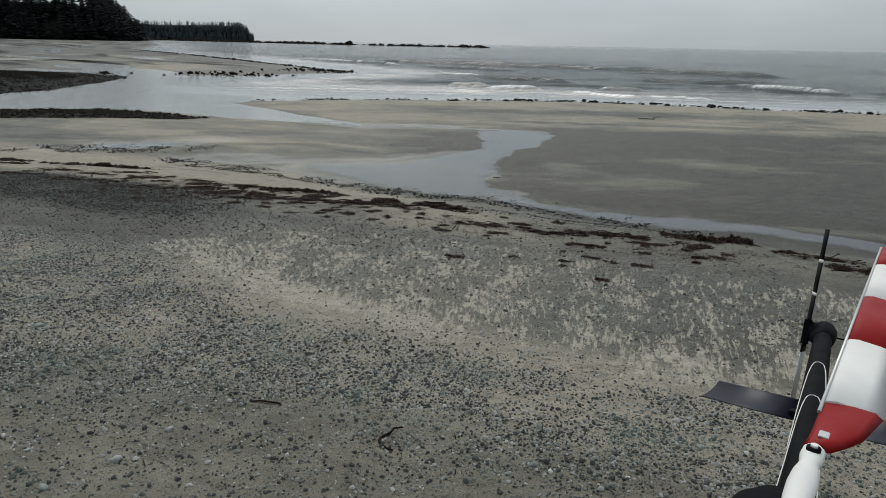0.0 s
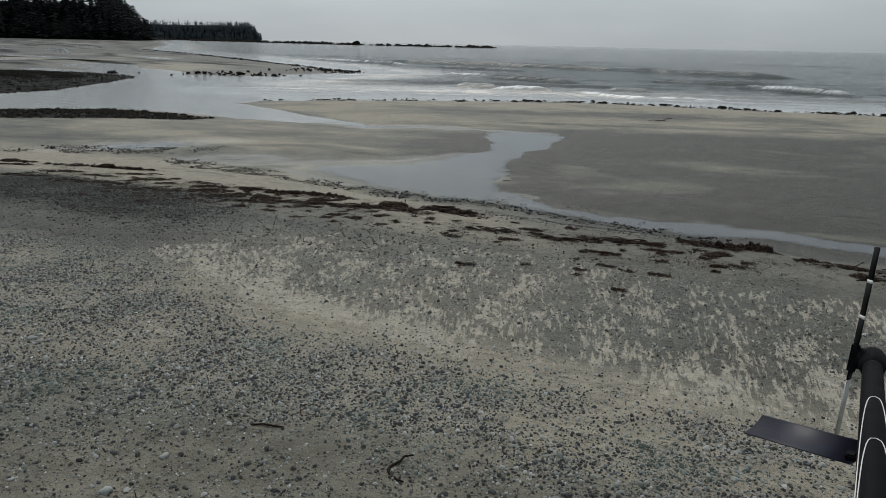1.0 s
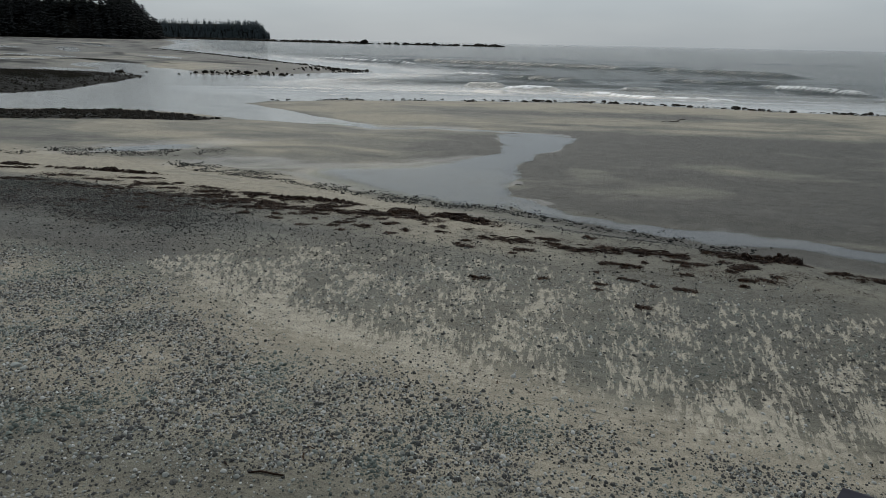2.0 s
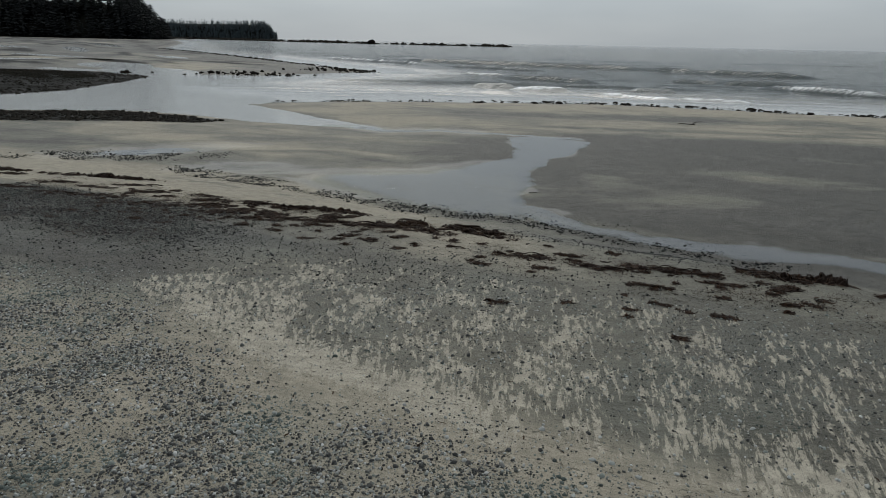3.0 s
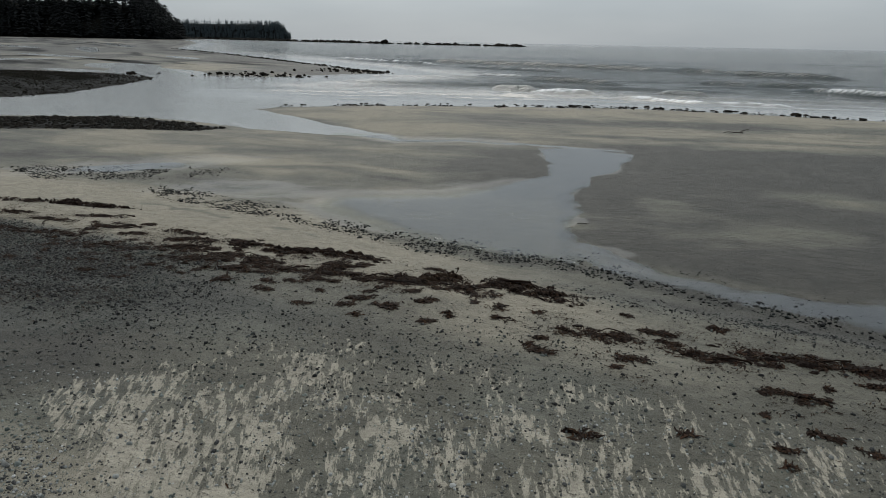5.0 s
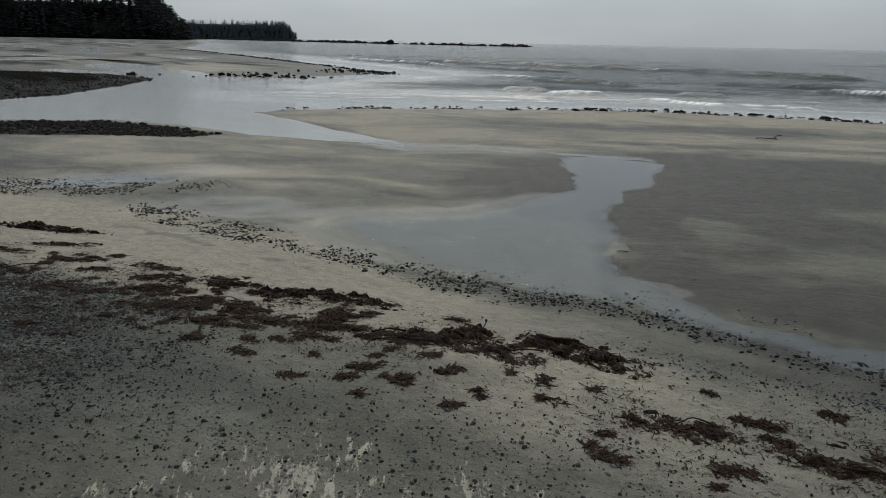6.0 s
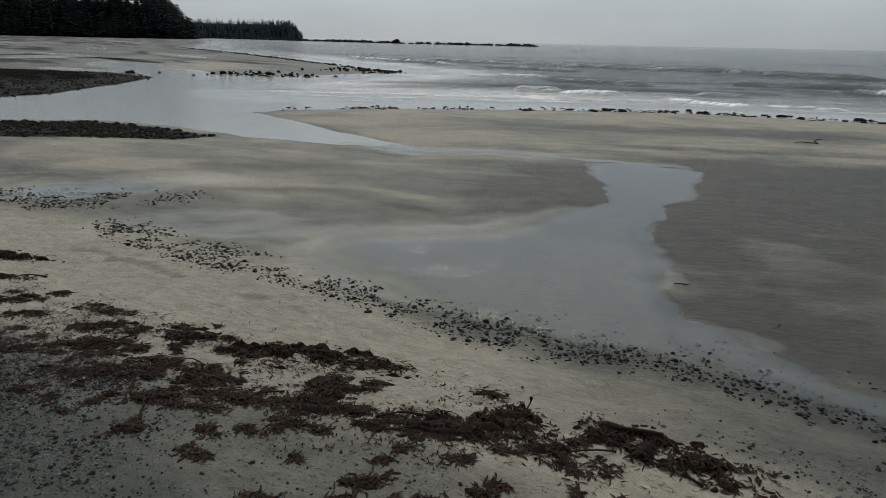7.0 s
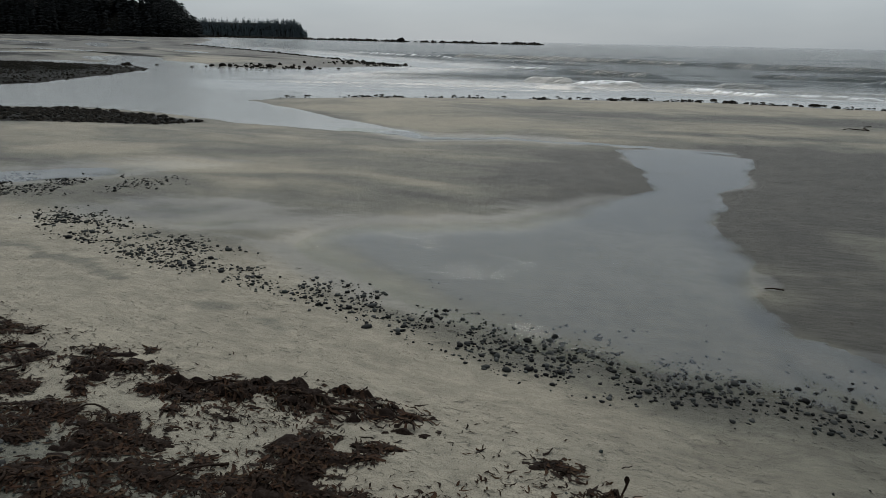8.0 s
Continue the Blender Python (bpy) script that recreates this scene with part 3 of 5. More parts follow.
# ---- sea and pool water ----
# crests of the larger swells: ends of the line, height, share of it that breaks
SWELLS = [(2.3, 100.9, 10.0, 98.7, 0.6, 1.0), (-3.5, 105.2, 2.4, 103.3, 0.7, 0.0), (-2.2, 92.4, 2.8, 92.1, 0.4, 0.0), (44.0, 119.5, 56.0, 104.0, 0.75, 1.0), (41.0, 128.9, 53.2, 129.9, 0.8, 0.0), (-7.2, 143.2, 1.2, 139.8, 0.6, 0.9), (1.2, 137.5, 17.0, 123.0, 0.7, 0.0), (-31.0, 233.0, 42.0, 193.0, 1.0, 0.0), (42.0, 193.0, 72.0, 164.0, 1.0, 0.0), (-60.8, 237.0, -20.4, 194.4, 0.8, 0.8), (-12.4, 188.0, 10.0, 171.7, 0.6, 0.4), (20.0, 104.2, 26.0, 103.6, 0.5, 0.0), (12.7, 92.6, 22.2, 89.0, 0.35, 0.9), (22.3, 88.5, 31.0, 87.2, 0.35, 0.7), (34.0, 135.4, 42.0, 130.0, 0.5, 0.0)]


def build_sea():
    radii = np.r_[np.geomspace(44, 330, 560)[:-1], np.geomspace(330, 4850, 90)]
    x, y = fan(radii, np.linspace(-44, 50, 240), (0, -1))
    s = -polygon_distance(x, y, SEA_PLAN)
    open_sea = smooth(y + 0.15 * x, 70, 82) * smooth(s, 0.5, 8) * smooth(x + 0.25 * y, -25, 5)
    shore = y - 78 + 0.012 * np.abs(x - 5) ** 1.25
    bend = (fbm(x / 60, y / 90, 1, 3) - 0.5) * 20
    z, foam = np.zeros_like(x), np.zeros_like(x)
    for k, at in enumerate((3.5, 8, 13, 19, 26, 35, 46, 60, 78, 100, 128, 165, 210, 270)):
        q = shore + bend * (0.4 + at / 70) - at
        power = smooth(fbm(x / (34 + at / 2) + 7 * k, y / 90 + k, k % 6, 3), 0.36, 0.60)
        width = 0.30 + at * 0.009
        ridge = np.where(q < 0, np.exp(-((q / width) ** 2)), np.exp(-((q / (2.4 * width)) ** 2)))
        z += (0.16 + 0.017 * min(at, 40)) * (1.0 if at < 60 else 0.55) * power * ridge
        breaking = power * smooth(fbm(x / 9 + 13 * k, y / 50 + 3 * k, (k + 2) % 6, 3), 0.59, 0.66) * (1.0 if 6 < at < 64 else 0.0) * smooth(fbm(x / 1.8, y / 0.8, 4, 3), 0.30, 0.50)
        foam = np.maximum(foam, breaking * smooth(q, -0.8 * width, -0.4 * width) * smooth(q, 0.6 * width, 0.2 * width))
        foam = np.maximum(foam, 0.14 * breaking * smooth(q, 0, 1) * smooth(q, 6 * width, width))
    z, foam = 0.45 * z, 0.35 * foam
    for k, (ax, ay, bx, by, tall, white) in enumerate(SWELLS):
        long = math.hypot(bx - ax, by - ay)
        ux, uy = (bx - ax) / long, (by - ay) / long
        t = ((x - ax) * ux + (y - ay) * uy) / long
        q = (y - ay) * ux - (x - ax) * uy + (fbm(x / 5 + 3 * k, y / 30, k % 6, 3) - 0.5) * (1.5 + 0.02 * long)
        ends = smooth(t, -0.12, 0.15) * smooth(t, 1.12, 0.85)
        crest = np.where(q < 0, np.exp(-((q / (0.55 * tall + 0.002 * ay)) ** 2)), np.exp(-((q / (2.6 * tall)) ** 2)))
        z += tall * ends * crest * (0.75 + 0.5 * fbm(x / 3, y / 12, (k + 1) % 6, 2))
        broken = white * ends * smooth(fbm(x / 2.2 + 5 * k, y / 2.0, (k + 3) % 6, 3), 0.30, 0.44)
        foam = np.maximum(foam, broken * smooth(q, -0.9 * tall, -0.6 * tall) * smooth(q, 0.5 * tall, 0.0))
        foam = np.maximum(foam, 0.16 * broken * smooth(q, 0, 0.6) * smooth(q, 7 * tall, tall))
    z = z * open_sea + SEA_LEVEL + (fbm(x / 3.2, y / 1.6, 3, 3) - 0.5) * 0.16 * open_sea
    # pale strip along the shore: the thin water's sheen put into the foam colour
    wash_sheen = 0.20 * smooth(s, 6.0, 0.4) * smooth(fbm(x / 7, y / 1.6, 2, 4), 0.38, 0.58) * smooth(x + 0.4 * y, 18, 30)
    me = mesh_from("sea", np.stack([x, y, z], -1).reshape(-1, 3), fan_faces(*x.shape, False), SEA)
    set_attribute(me, "foam", np.maximum(foam * open_sea, wash_sheen))
    set_attribute(me, "depth", smooth(s, 2, 40) * smooth(y + 0.5 * x, 50, 130))
    return tagged(new("sea", me), "grey sea with low breaking swell", "sea", kind="structure")


def build_pool():
    xs, ys = np.arange(-24, 46.01, 0.25), np.arange(9, 54.51, 0.25)
    x, y = np.meshgrid(xs, ys)
    faces = fan_faces(len(ys), len(xs), False)[:, ::-1]
    cx, cy = x.ravel()[faces].mean(1), y.ravel()[faces].mean(1)
    keep = pool_distance(cx, cy) < 2.6
    me = mesh_from("pool_water", np.stack([x, y, pool_level(x, y)], -1).reshape(-1, 3), faces[keep], POOL_WATER)
    inner = -pool_distance(x, y) + 0.9 * (fbm(x / 1.7, y / 0.9, 3, 3) - 0.5)
    still = smooth(inner, -0.2, 0.30 + 1.3 * smooth(x, 1.5, -3.0) * smooth(y, 45, 41) * smooth(x, -16, -12))
    set_attribute(me, "depth", np.clip(still * (0.78 + 0.7 * fbm(x / 2.0, y / 0.8, 5, 3) + 0.5 * smooth(y, 36, 42)), 0, 1))
    ob = tagged(new("pool_water", me), "still shallow tide pool and creek reflecting the sky", "water", kind="structure")
    return ob


sea = build_sea()
pool_water = build_pool()


# ---- stones ----
def ico(level=1):
    bm = bmesh.new()
    bmesh.ops.create_icosphere(bm, subdivisions=level, radius=1.0)
    bm.verts.ensure_lookup_table()
    v = np.array([u.co[:] for u in bm.verts])
    f = np.array([[u.index for u in face.verts] for face in bm.faces])
    bm.free()
    return v, f


def dome():
    """A half-buried pebble: a ring at the sand, a smaller ring above, a flat top."""
    low = [(math.cos(a), math.sin(a), -0.35) for a in np.arange(6) * 1.0472]
    high = [(0.68 * math.cos(a), 0.68 * math.sin(a), 0.7) for a in np.arange(3) * 2.0944 + 0.5236]
    faces = []
    for i in range(3):
        a, b, c, h, g = 2 * i, 2 * i + 1, (2 * i + 2) % 6, 6 + i, 6 + (i + 1) % 3
        faces += [(a, b, h), (b, c, h), (h, c, g)]
    return np.array(low + high), np.array(faces + [(6, 7, 8)])


CHIP = (np.array([(math.cos(a), math.sin(a), -0.3) for a in np.arange(5) * 1.2566] + [(0.0, 0.0, 0.85)]), np.array([(i, (i + 1) % 5, 5) for i in range(5)]))
ICO, ICO_FINE, DOME = ico(1), ico(2), dome()


def stone_field(name, places, sizes, material, seed, sink=0.3, flat=(0.45, 0.75), shape=ICO):
    """Many stones in one mesh: each an irregular, flattened, turned pebble sunk a little into the sand."""
    rs = np.random.RandomState(seed)
    v, f = shape
    n = len(places)
    x, y = places[:, 0], places[:, 1]
    z = land_height(x, y)
    lumps = 1 + rs.uniform(-0.22, 0.22, (n, len(v)))
    scale = np.stack([rs.uniform(0.85, 1.35, n), rs.uniform(0.65, 0.95, n), rs.uniform(*flat, n)], -1)
    pts = v[None] * lumps[..., None] * scale[:, None]
    tip, turn = rs.normal(0, 0.22, n), rs.uniform(0, 6.283, n)
    ct, st = np.cos(tip)[:, None], np.sin(tip)[:, None]
    px, pz = pts[..., 0] * ct - pts[..., 2] * st, pts[..., 0] * st + pts[..., 2] * ct
    py = pts[..., 1]
    c, s = np.cos(turn)[:, None], np.sin(turn)[:, None]
    k = sizes[:, None] * 0.5
    out = np.stack([(px * c - py * s) * k + x[:, None], (px * s + py * c) * k + y[:, None], (pz + (1 - 2 * sink) * scale[:, 2:3]) * k + z[:, None]], -1)
    faces = (f[None] + (np.arange(n) * len(v))[:, None, None]).reshape(-1, 3)
    return mesh_from(name, out.reshape(-1, 3), faces, material)


def scatter(n, box, cover, seed):
    rs = np.random.RandomState(seed)
    x, y = rs.uniform(box[0], box[1], n), rs.uniform(box[2], box[3], n)
    keep = rs.rand(n) < cover(x, y)
    return np.stack([x[keep], y[keep]], -1)


def sizes_for(n, seed, mid, spread, lo, hi):
    return np.clip(np.random.RandomState(seed).lognormal(math.log(mid), spread, n), lo, hi)


def strew(n, box, cover, seed, mid, label, material=None):
    """Pebbles over a stretch of beach: the larger ones rounder, the small ones chips."""
    spots = scatter(n, box, cover, seed)
    sizes = sizes_for(len(spots), seed + 1, mid, 0.48, 0.009, 0.085)
    big = sizes > 1.25 * mid
    tagged(new("pebbles", stone_field("pebbles", spots[big], sizes[big], material or PEBBLE, seed + 2, 0.24, (0.5, 0.9), DOME)), label, "pebbles", kind="stuff")
    tagged(new("gravel", stone_field("gravel", spots[~big], sizes[~big], material or PEBBLE, seed + 3, 0.25, (0.7, 1.05), CHIP)), label, "gravel", kind="stuff")


strew(450000, (-13.0, 8.2, 2.4, 16.5), pebble_cover, 11, 0.0225, "grey, dark and greenish beach pebbles half sunk in sand")
strew(230000, (-19, 9, 16.5, 28), pebble_cover, 21, 0.027, "dark grey pebbles thinly strewn over damp sand", SHINGLE)


def cobble_cover(x, y):
    """Cobbles that line the foot of the beach at the water's edge."""
    d = line_distance(x, y, [(-15.5, 33.2, 0.6), (-13.0, 31.6, 0.8), (-10.4, 30.3, 0.9), (-8.4, 29.3, 0.35), (-6.3, 28.7, 0.5), (-4.6, 27.6, 0.45), (-3.2, 27.05, 0.7), (-1.8, 26.6, 0.8), (-0.6, 26.3, 0.65), (0.5, 26.0, 0.35), (1.3, 25.5, 0.35), (3.3, 24.5, 0.4), (5.6, 23.0, 0.5), (8.2, 21.7, 0.45)])
    wade = smooth(d, 1.9, 0.2) * smooth(y + 0.45 * x, 25.6, 26.2) * smooth(x, -7, -3) * 0.16 * smooth(fbm(x / 1.1, y / 0.7, 4), 0.42, 0.62)
    return wade + smooth(d, 0.55, -0.45) * (0.04 + 0.97 * smooth(fbm(x / 0.8, y / 0.8, 1), 0.38, 0.58))


def puddle_cover(x, y):
    e = ellipse_distance(x, y, (-20.8, 36.0, 6.0, 1.9, 14))
    return smooth(e, 0.5, -0.6) * smooth(fbm(x / 1.2, y / 1.2, 2), 0.4, 0.6)


edge = np.concatenate([scatter(60000, (-16.5, 9.5, 20.5, 35), cobble_cover, 21), scatter(15000, (-28, -13.5, 32, 41), puddle_cover, 22)])
tagged(new("cobbles", stone_field("cobbles", edge, sizes_for(len(edge), 23, 0.050, 0.45, 0.020, 0.17), COBBLE, 24, 0.3, (0.4, 0.65), ICO)), "dark wet cobbles along the edge of the tide pool", "cobbles", kind="stuff")

bar_stones = np.concatenate([scatter(11000, (-75, -20, 44, 61), lambda x, y: smooth(bar_distance(x, y), 0.4, -0.8), 31), scatter(10000, (-125, -49, 69, 123), lambda x, y: smooth(bar_distance(x, y), 0.6, -1.2), 32)])
tagged(new("gravel_bar", stone_field("gravel_bar", bar_stones, sizes_for(len(bar_stones), 33, 0.20, 0.45, 0.07, 0.45), ROCK, 34, 0.3, (0.4, 0.7), DOME)), "low bars of dark weedy cobbles in the lagoon", "cobbles", kind="stuff")


def boulder(name, size, seed, label, category="rock", group="", material=ROCK, flat=0.55):
    """One irregular rock with its own mesh, at the origin."""
    rs = np.random.RandomState(seed)
    v, f = ICO_FINE
    off = rs.uniform(-9, 9, 3)
    lump = np.array([noise.fractal(Vector(p * 1.1 + off), 1.0, 2.0, 3) for p in v])
    p = v * (1 + 0.6 * lump[:, None]) * np.array([1.0, rs.uniform(0.6, 0.85), flat]) * size * 0.5
    p[:, 2] += flat * size * 0.5 * 0.45
    return tagged(new(name, mesh_from(name, p, f, material)), label, category, group)


def set_down(ob, x, y, turn=0.0, sink=0.0):
    ob.matrix_basis = pose(x, y, float(land_height(np.array([x]), np.array([y]))[0]) - sink, 0, 0, turn)
    return ob


for k, (x, y, size) in enumerate([(-3.62, 5.52, 0.15), (-4.72, 5.62, 0.09), (3.35, 8.3, 0.10), (1.72, 9.35, 0.09), (1.2, 9.65, 0.09), (-6.95, 9.25, 0.16), (-6.75, 9.15, 0.12), (-5.6, 9.25, 0.10), (-5.2, 4.85, 0.12), (-4.1, 4.95, 0.12), (-3.3, 6.2, 0.11), (4.6, 9.6, 0.1)]):
    set_down(boulder("stone", size, 60 + k, "smooth dark grey beach stone half sunk in sand", "stone", "larger stones on the beach", PEBBLE, 0.6), x, y, 40 * k, 0.01)

# the row of weedy rocks along the seaward edge of the bar
rs = np.random.RandomState(5)
row_rocks = [boulder("boulder", 1.0, 80 + k, "dark weed-covered rock at the water's edge", "rock", "rocks along the sandbar", ROCK, 0.5) for k in range(9)]
shore_x = np.sort(np.concatenate([rs.uniform(-24, 62, 190)] + [rs.normal(c, 0.9, 5) for c in rs.uniform(-22, 60, 22)] + [rs.normal(14, 7, 30)]))
for k, x in enumerate(shore_x):
    y = float(np.interp(x, [-25, -23.6, -15, -3.5, 11.3, 21, 32, 44, 90], [69.5, 72, 75.8, 78.1, 80.2, 78.3, 74.9, 72.6, 66.2])) + rs.normal(1.2, 1.3)
    s = float(np.clip(rs.lognormal(math.log(0.30), 0.5), 0.12, 0.8)) * (0.75 if x < -3 else 1.0)
    z = max(float(land_height(np.array([x]), np.array([y]))[0]), SEA_LEVEL - 0.1)
    m = pose(x, y, z - 0.08 * s, 0, 0, rs.uniform(0, 360)) @ Matrix.Diagonal((s * rs.uniform(0.8, 1.3), s, s * rs.uniform(0.8, 1.3), 1))
    ob = row_rocks[k] if k < 9 else row_rocks[k % 9].copy()
    if k >= 9:
        scene.collection.objects.link(ob)
    ob.matrix_basis = m

small_x = rs.uniform(-24, 75, 2600)
small_y = np.interp(small_x, [-25, -23.6, -15, -3.5, 11.3, 21, 32, 44, 90], [69.5, 72, 75.8, 78.1, 80.2, 78.3, 74.9, 72.6, 66.2]) + rs.normal(1.0, 1.4, 2600)
clump = fbm(small_x / 2.2, small_y / 3.0, 2, 3)
edge_stones = np.stack([small_x, small_y], -1)[clump > 0.54]
tagged(new("shore_stones", stone_field("shore_stones", edge_stones, sizes_for(len(edge_stones), 43, 0.17, 0.45, 0.07, 0.4), ROCK, 44, 0.3, (0.4, 0.75), DOME)), "small dark weedy stones along the edge of the sandbar", "stones", kind="stuff")

# rocks along the outer edge of the far spit and round its tip
spit_line = [(-30, 148), (-45.6, 171), (-74.5, 212), (-111, 264), (-173, 344)]
spit = []
for (ax, ay), (bx, by) in zip(spit_line, spit_line[1:]):
    n = int(math.hypot(bx - ax, by - ay) * 2.6)
    t = rs.rand(n, 1)
    spit.append(np.array([[ax, ay]]) * (1 - t) + np.array([[bx, by]]) * t + rs.normal(0, 1.0, (n, 2)))
spit.append(np.array([[-31, 145]]) + rs.normal(0, 1, (160, 2)) * np.array([[4.5, 3.2]]))
spit.append(np.array([[-43, 124]]) + rs.normal(0, 1, (130, 2)) * np.array([[6.5, 2.2]]))
spit = np.concatenate(spit)
tagged(new("spit_rocks", stone_field("spit_rocks", spit, sizes_for(len(spit), 41, 0.42, 0.45, 0.15, 1.1), ROCK, 42, 0.25)), "dark weedy rocks lining the far sand spit", "rocks", kind="stuff")
for k, (x, y, s) in enumerate([(-66.5, 119.5, 1.7), (-63, 122, 1.1), (-55, 118, 0.8), (-47, 124, 0.9), (-60, 106, 0.7)]):
    set_down(boulder("boulder", s, 120 + k, "large dark rock standing in the lagoon shallows", "rock", "rocks in the lagoon", ROCK, 0.7), x, y, 70 * k, 0.2)


# low reef far out
def reef_mesh(pts, width, top, seed):
    rs = np.random.RandomState(seed)
    v, f = ICO
    out, faces, n = [], [], 0
    for (ax, ay), (bx, by) in zip(pts, pts[1:]):
        count = int(math.hypot(bx - ax, by - ay) / 3.2)
        for t in rs.rand(count):
            c = np.array([ax + (bx - ax) * t + rs.normal(0, 2), ay + (by - ay) * t + rs.normal(0, width), SEA_LEVEL])
            size = np.array([rs.uniform(3, 8), rs.uniform(2, 6), rs.uniform(0.4, 1.0) * top])
            out.append(v * (1 + rs.uniform(-0.25, 0.25, (len(v), 1))) * size + c)
            faces.append(f + n)
            n += len(v)
    return mesh_from("reef", np.concatenate(out), np.concatenate(faces), ROCK)


tagged(new("reef", reef_mesh([(-640, 1500), (-400, 1290), (-208, 1140), (-90, 1100), (18, 1080)], 7, 4.2, 7)), "long low black reef awash off the beach", "reef", kind="stuff")
tagged(new("reef", reef_mesh([(-900, 1750), (-600, 1480), (-330, 1500)], 8, 4.5, 8)), "long low black reef awash off the headland", "reef", kind="stuff")
stack = boulder("sea_stack", 12.0, 131, "small pointed black rock standing on the reef", "rock", "", ROCK, 0.75)
stack.matrix_basis = pose(-210, 1141, 0.0, 0, 0, 30)


# ---- forest ----
def conifer(height, seed, rows=11, per=7):
    """Places and triangles of one spruce: tapered trunk and whorls of drooping, uneven boughs."""
    rs = np.random.RandomState(seed)
    out, faces = [], []

    def add(p, f):
        base = sum(len(o) for o in out)
        out.append(np.array(p, float))
        faces.extend([[i + base for i in t] for t in f])

    r0 = height * 0.014
    ring = [(math.cos(a), math.sin(a)) for a in (0, 1.57, 3.14, 4.71)]
    add([(c * r0, s * r0, 0) for c, s in ring] + [(0, 0, height * 0.97)], [(0, 1, 4), (1, 2, 4), (2, 3, 4), (3, 0, 4)])
    reach = height * rs.uniform(0.15, 0.2)
    first = rs.uniform(0.10, 0.3)
    for i in range(rows):
        t = first + (1 - first) * i / rows
        z = height * (t + rs.uniform(-0.015, 0.015))
        length = reach * (1 - t) ** 0.75 * rs.uniform(0.7, 1.15) + height * 0.012
        for j in range(per):
            a = 6.283 * (j + rs.uniform(-0.3, 0.3)) / per + i
            l = length * rs.uniform(0.55, 1.2)
            c, s = math.cos(a), math.sin(a)
            w = l * 0.34
            drop = l * rs.uniform(0.15, 0.5)
            add([(0, 0, z + 0.035 * height), (c * l * 0.55 - s * w, s * l * 0.55 + c * w, z - drop * 0.4), (c * l, s * l, z - drop), (c * l * 0.55 + s * w, s * l * 0.55 - c * w, z - drop * 0.4), (c * l * 0.3, s * l * 0.3, z - 0.03 * height)],
                [(0, 1, 2), (0, 2, 3), (4, 2, 1), (4, 3, 2)])
    return np.concatenate(out), np.array(faces)


def forest(name, spots, heights, material, seed, kinds):
    rs = np.random.RandomState(seed)
    out, faces, n = [], [], 0
    z = land_height(spots[:, 0], spots[:, 1])
    for (x, y), h, zz in zip(spots, heights, z):
        v, f = kinds[rs.randint(len(kinds))]
        a = rs.uniform(0, 6.283)
        c, s = math.cos(a), math.sin(a)
        k = h * rs.uniform(1.2, 2.0)
        out.append(np.stack([(v[:, 0] * c - v[:, 1] * s) * k + x, (v[:, 0] * s + v[:, 1] * c) * k + y, v[:, 2] * h + zz - 0.5], -1))
        faces.append(f + n)
        n += len(v)
    return mesh_from(name, np.concatenate(out), np.concatenate(faces), material, False)


KINDS = [conifer(1.0, 200 + k, 7, 4) for k in range(6)]
KINDS_FAR = [conifer(1.0, 220 + k, 5, 4) for k in range(5)]
rs = np.random.RandomState(9)


def inside_spots(n, box, plan, lo, hi):
    p = np.stack([rs.uniform(box[0], box[1], n), rs.uniform(box[2], box[3], n)], -1)
    d = polygon_distance(p[:, 0], p[:, 1], plan)
    return p[(d < -lo) & (d > -hi)]


head = inside_spots(5200, (-1250, -505, 900, 1250), HEADLAND, -3, 60)
tagged(new("forest", forest("forest", head, rs.uniform(22, 40, len(head)), SPRUCE, 51, KINDS)), "dense dark spruce forest on the headland", "forest", kind="stuff")
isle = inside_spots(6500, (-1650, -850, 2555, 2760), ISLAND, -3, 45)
tagged(new("forest", forest("forest", isle, rs.uniform(17, 34, len(isle)), SPRUCE_HAZED, 52, KINDS_FAR)), "far spruce wood on a low island", "forest", kind="stuff")
for k, (x, y, h) in enumerate([(-536, 1010, 36), (-546, 1004, 42), (-530, 1016, 24), (-557, 998, 44), (-527, 1013, 18)]):
    v, f = conifer(h, 240 + k, 15, 8)
    tree = empty("spruce_tree", pose(x, y, float(land_height(np.array([x]), np.array([y]))[0]) - 0.6))
    part("trunk", mesh_from("trunk", v[:5], f[:4], BARK, False), BARK, tree)
    part("crown", mesh_from("crown", v[5:], f[4:] - 5, SPRUCE, False), SPRUCE, tree)
    tagged(tree, "tall dark spruce at the end of the headland", "tree", "spruces on the point")


# ---- kelp ----
def ribbon(rs, x, y, turn, length, width, lift, steps=6):
    """Places and quads of one strap of weed lying over the sand."""
    pts, a, px, py = [], turn, x, y
    step = length / steps
    curl = rs.normal(0, 0.35)
    for i in range(steps + 1):
        w = width * (0.35 + 0.65 * math.sin(math.pi * min(1, (i + 0.6) / (steps + 0.6)) ** 0.8)) * rs.uniform(0.7, 1.3)
        h = lift(px, py) + 0.006 + abs(rs.normal(0, 0.010))
        nx, ny = -math.sin(a), math.cos(a)
        tilt = rs.normal(0, 0.22) * width
        pts += [(px - nx * w, py - ny * w, h + tilt), (px + nx * w, py + ny * w, h - tilt)]
        a += curl + rs.normal(0, 0.3)
        px, py = px + math.cos(a) * step, py + math.sin(a) * step
    return pts, [(2 * i, 2 * i + 1, 2 * i + 3, 2 * i + 2) for i in range(steps)]


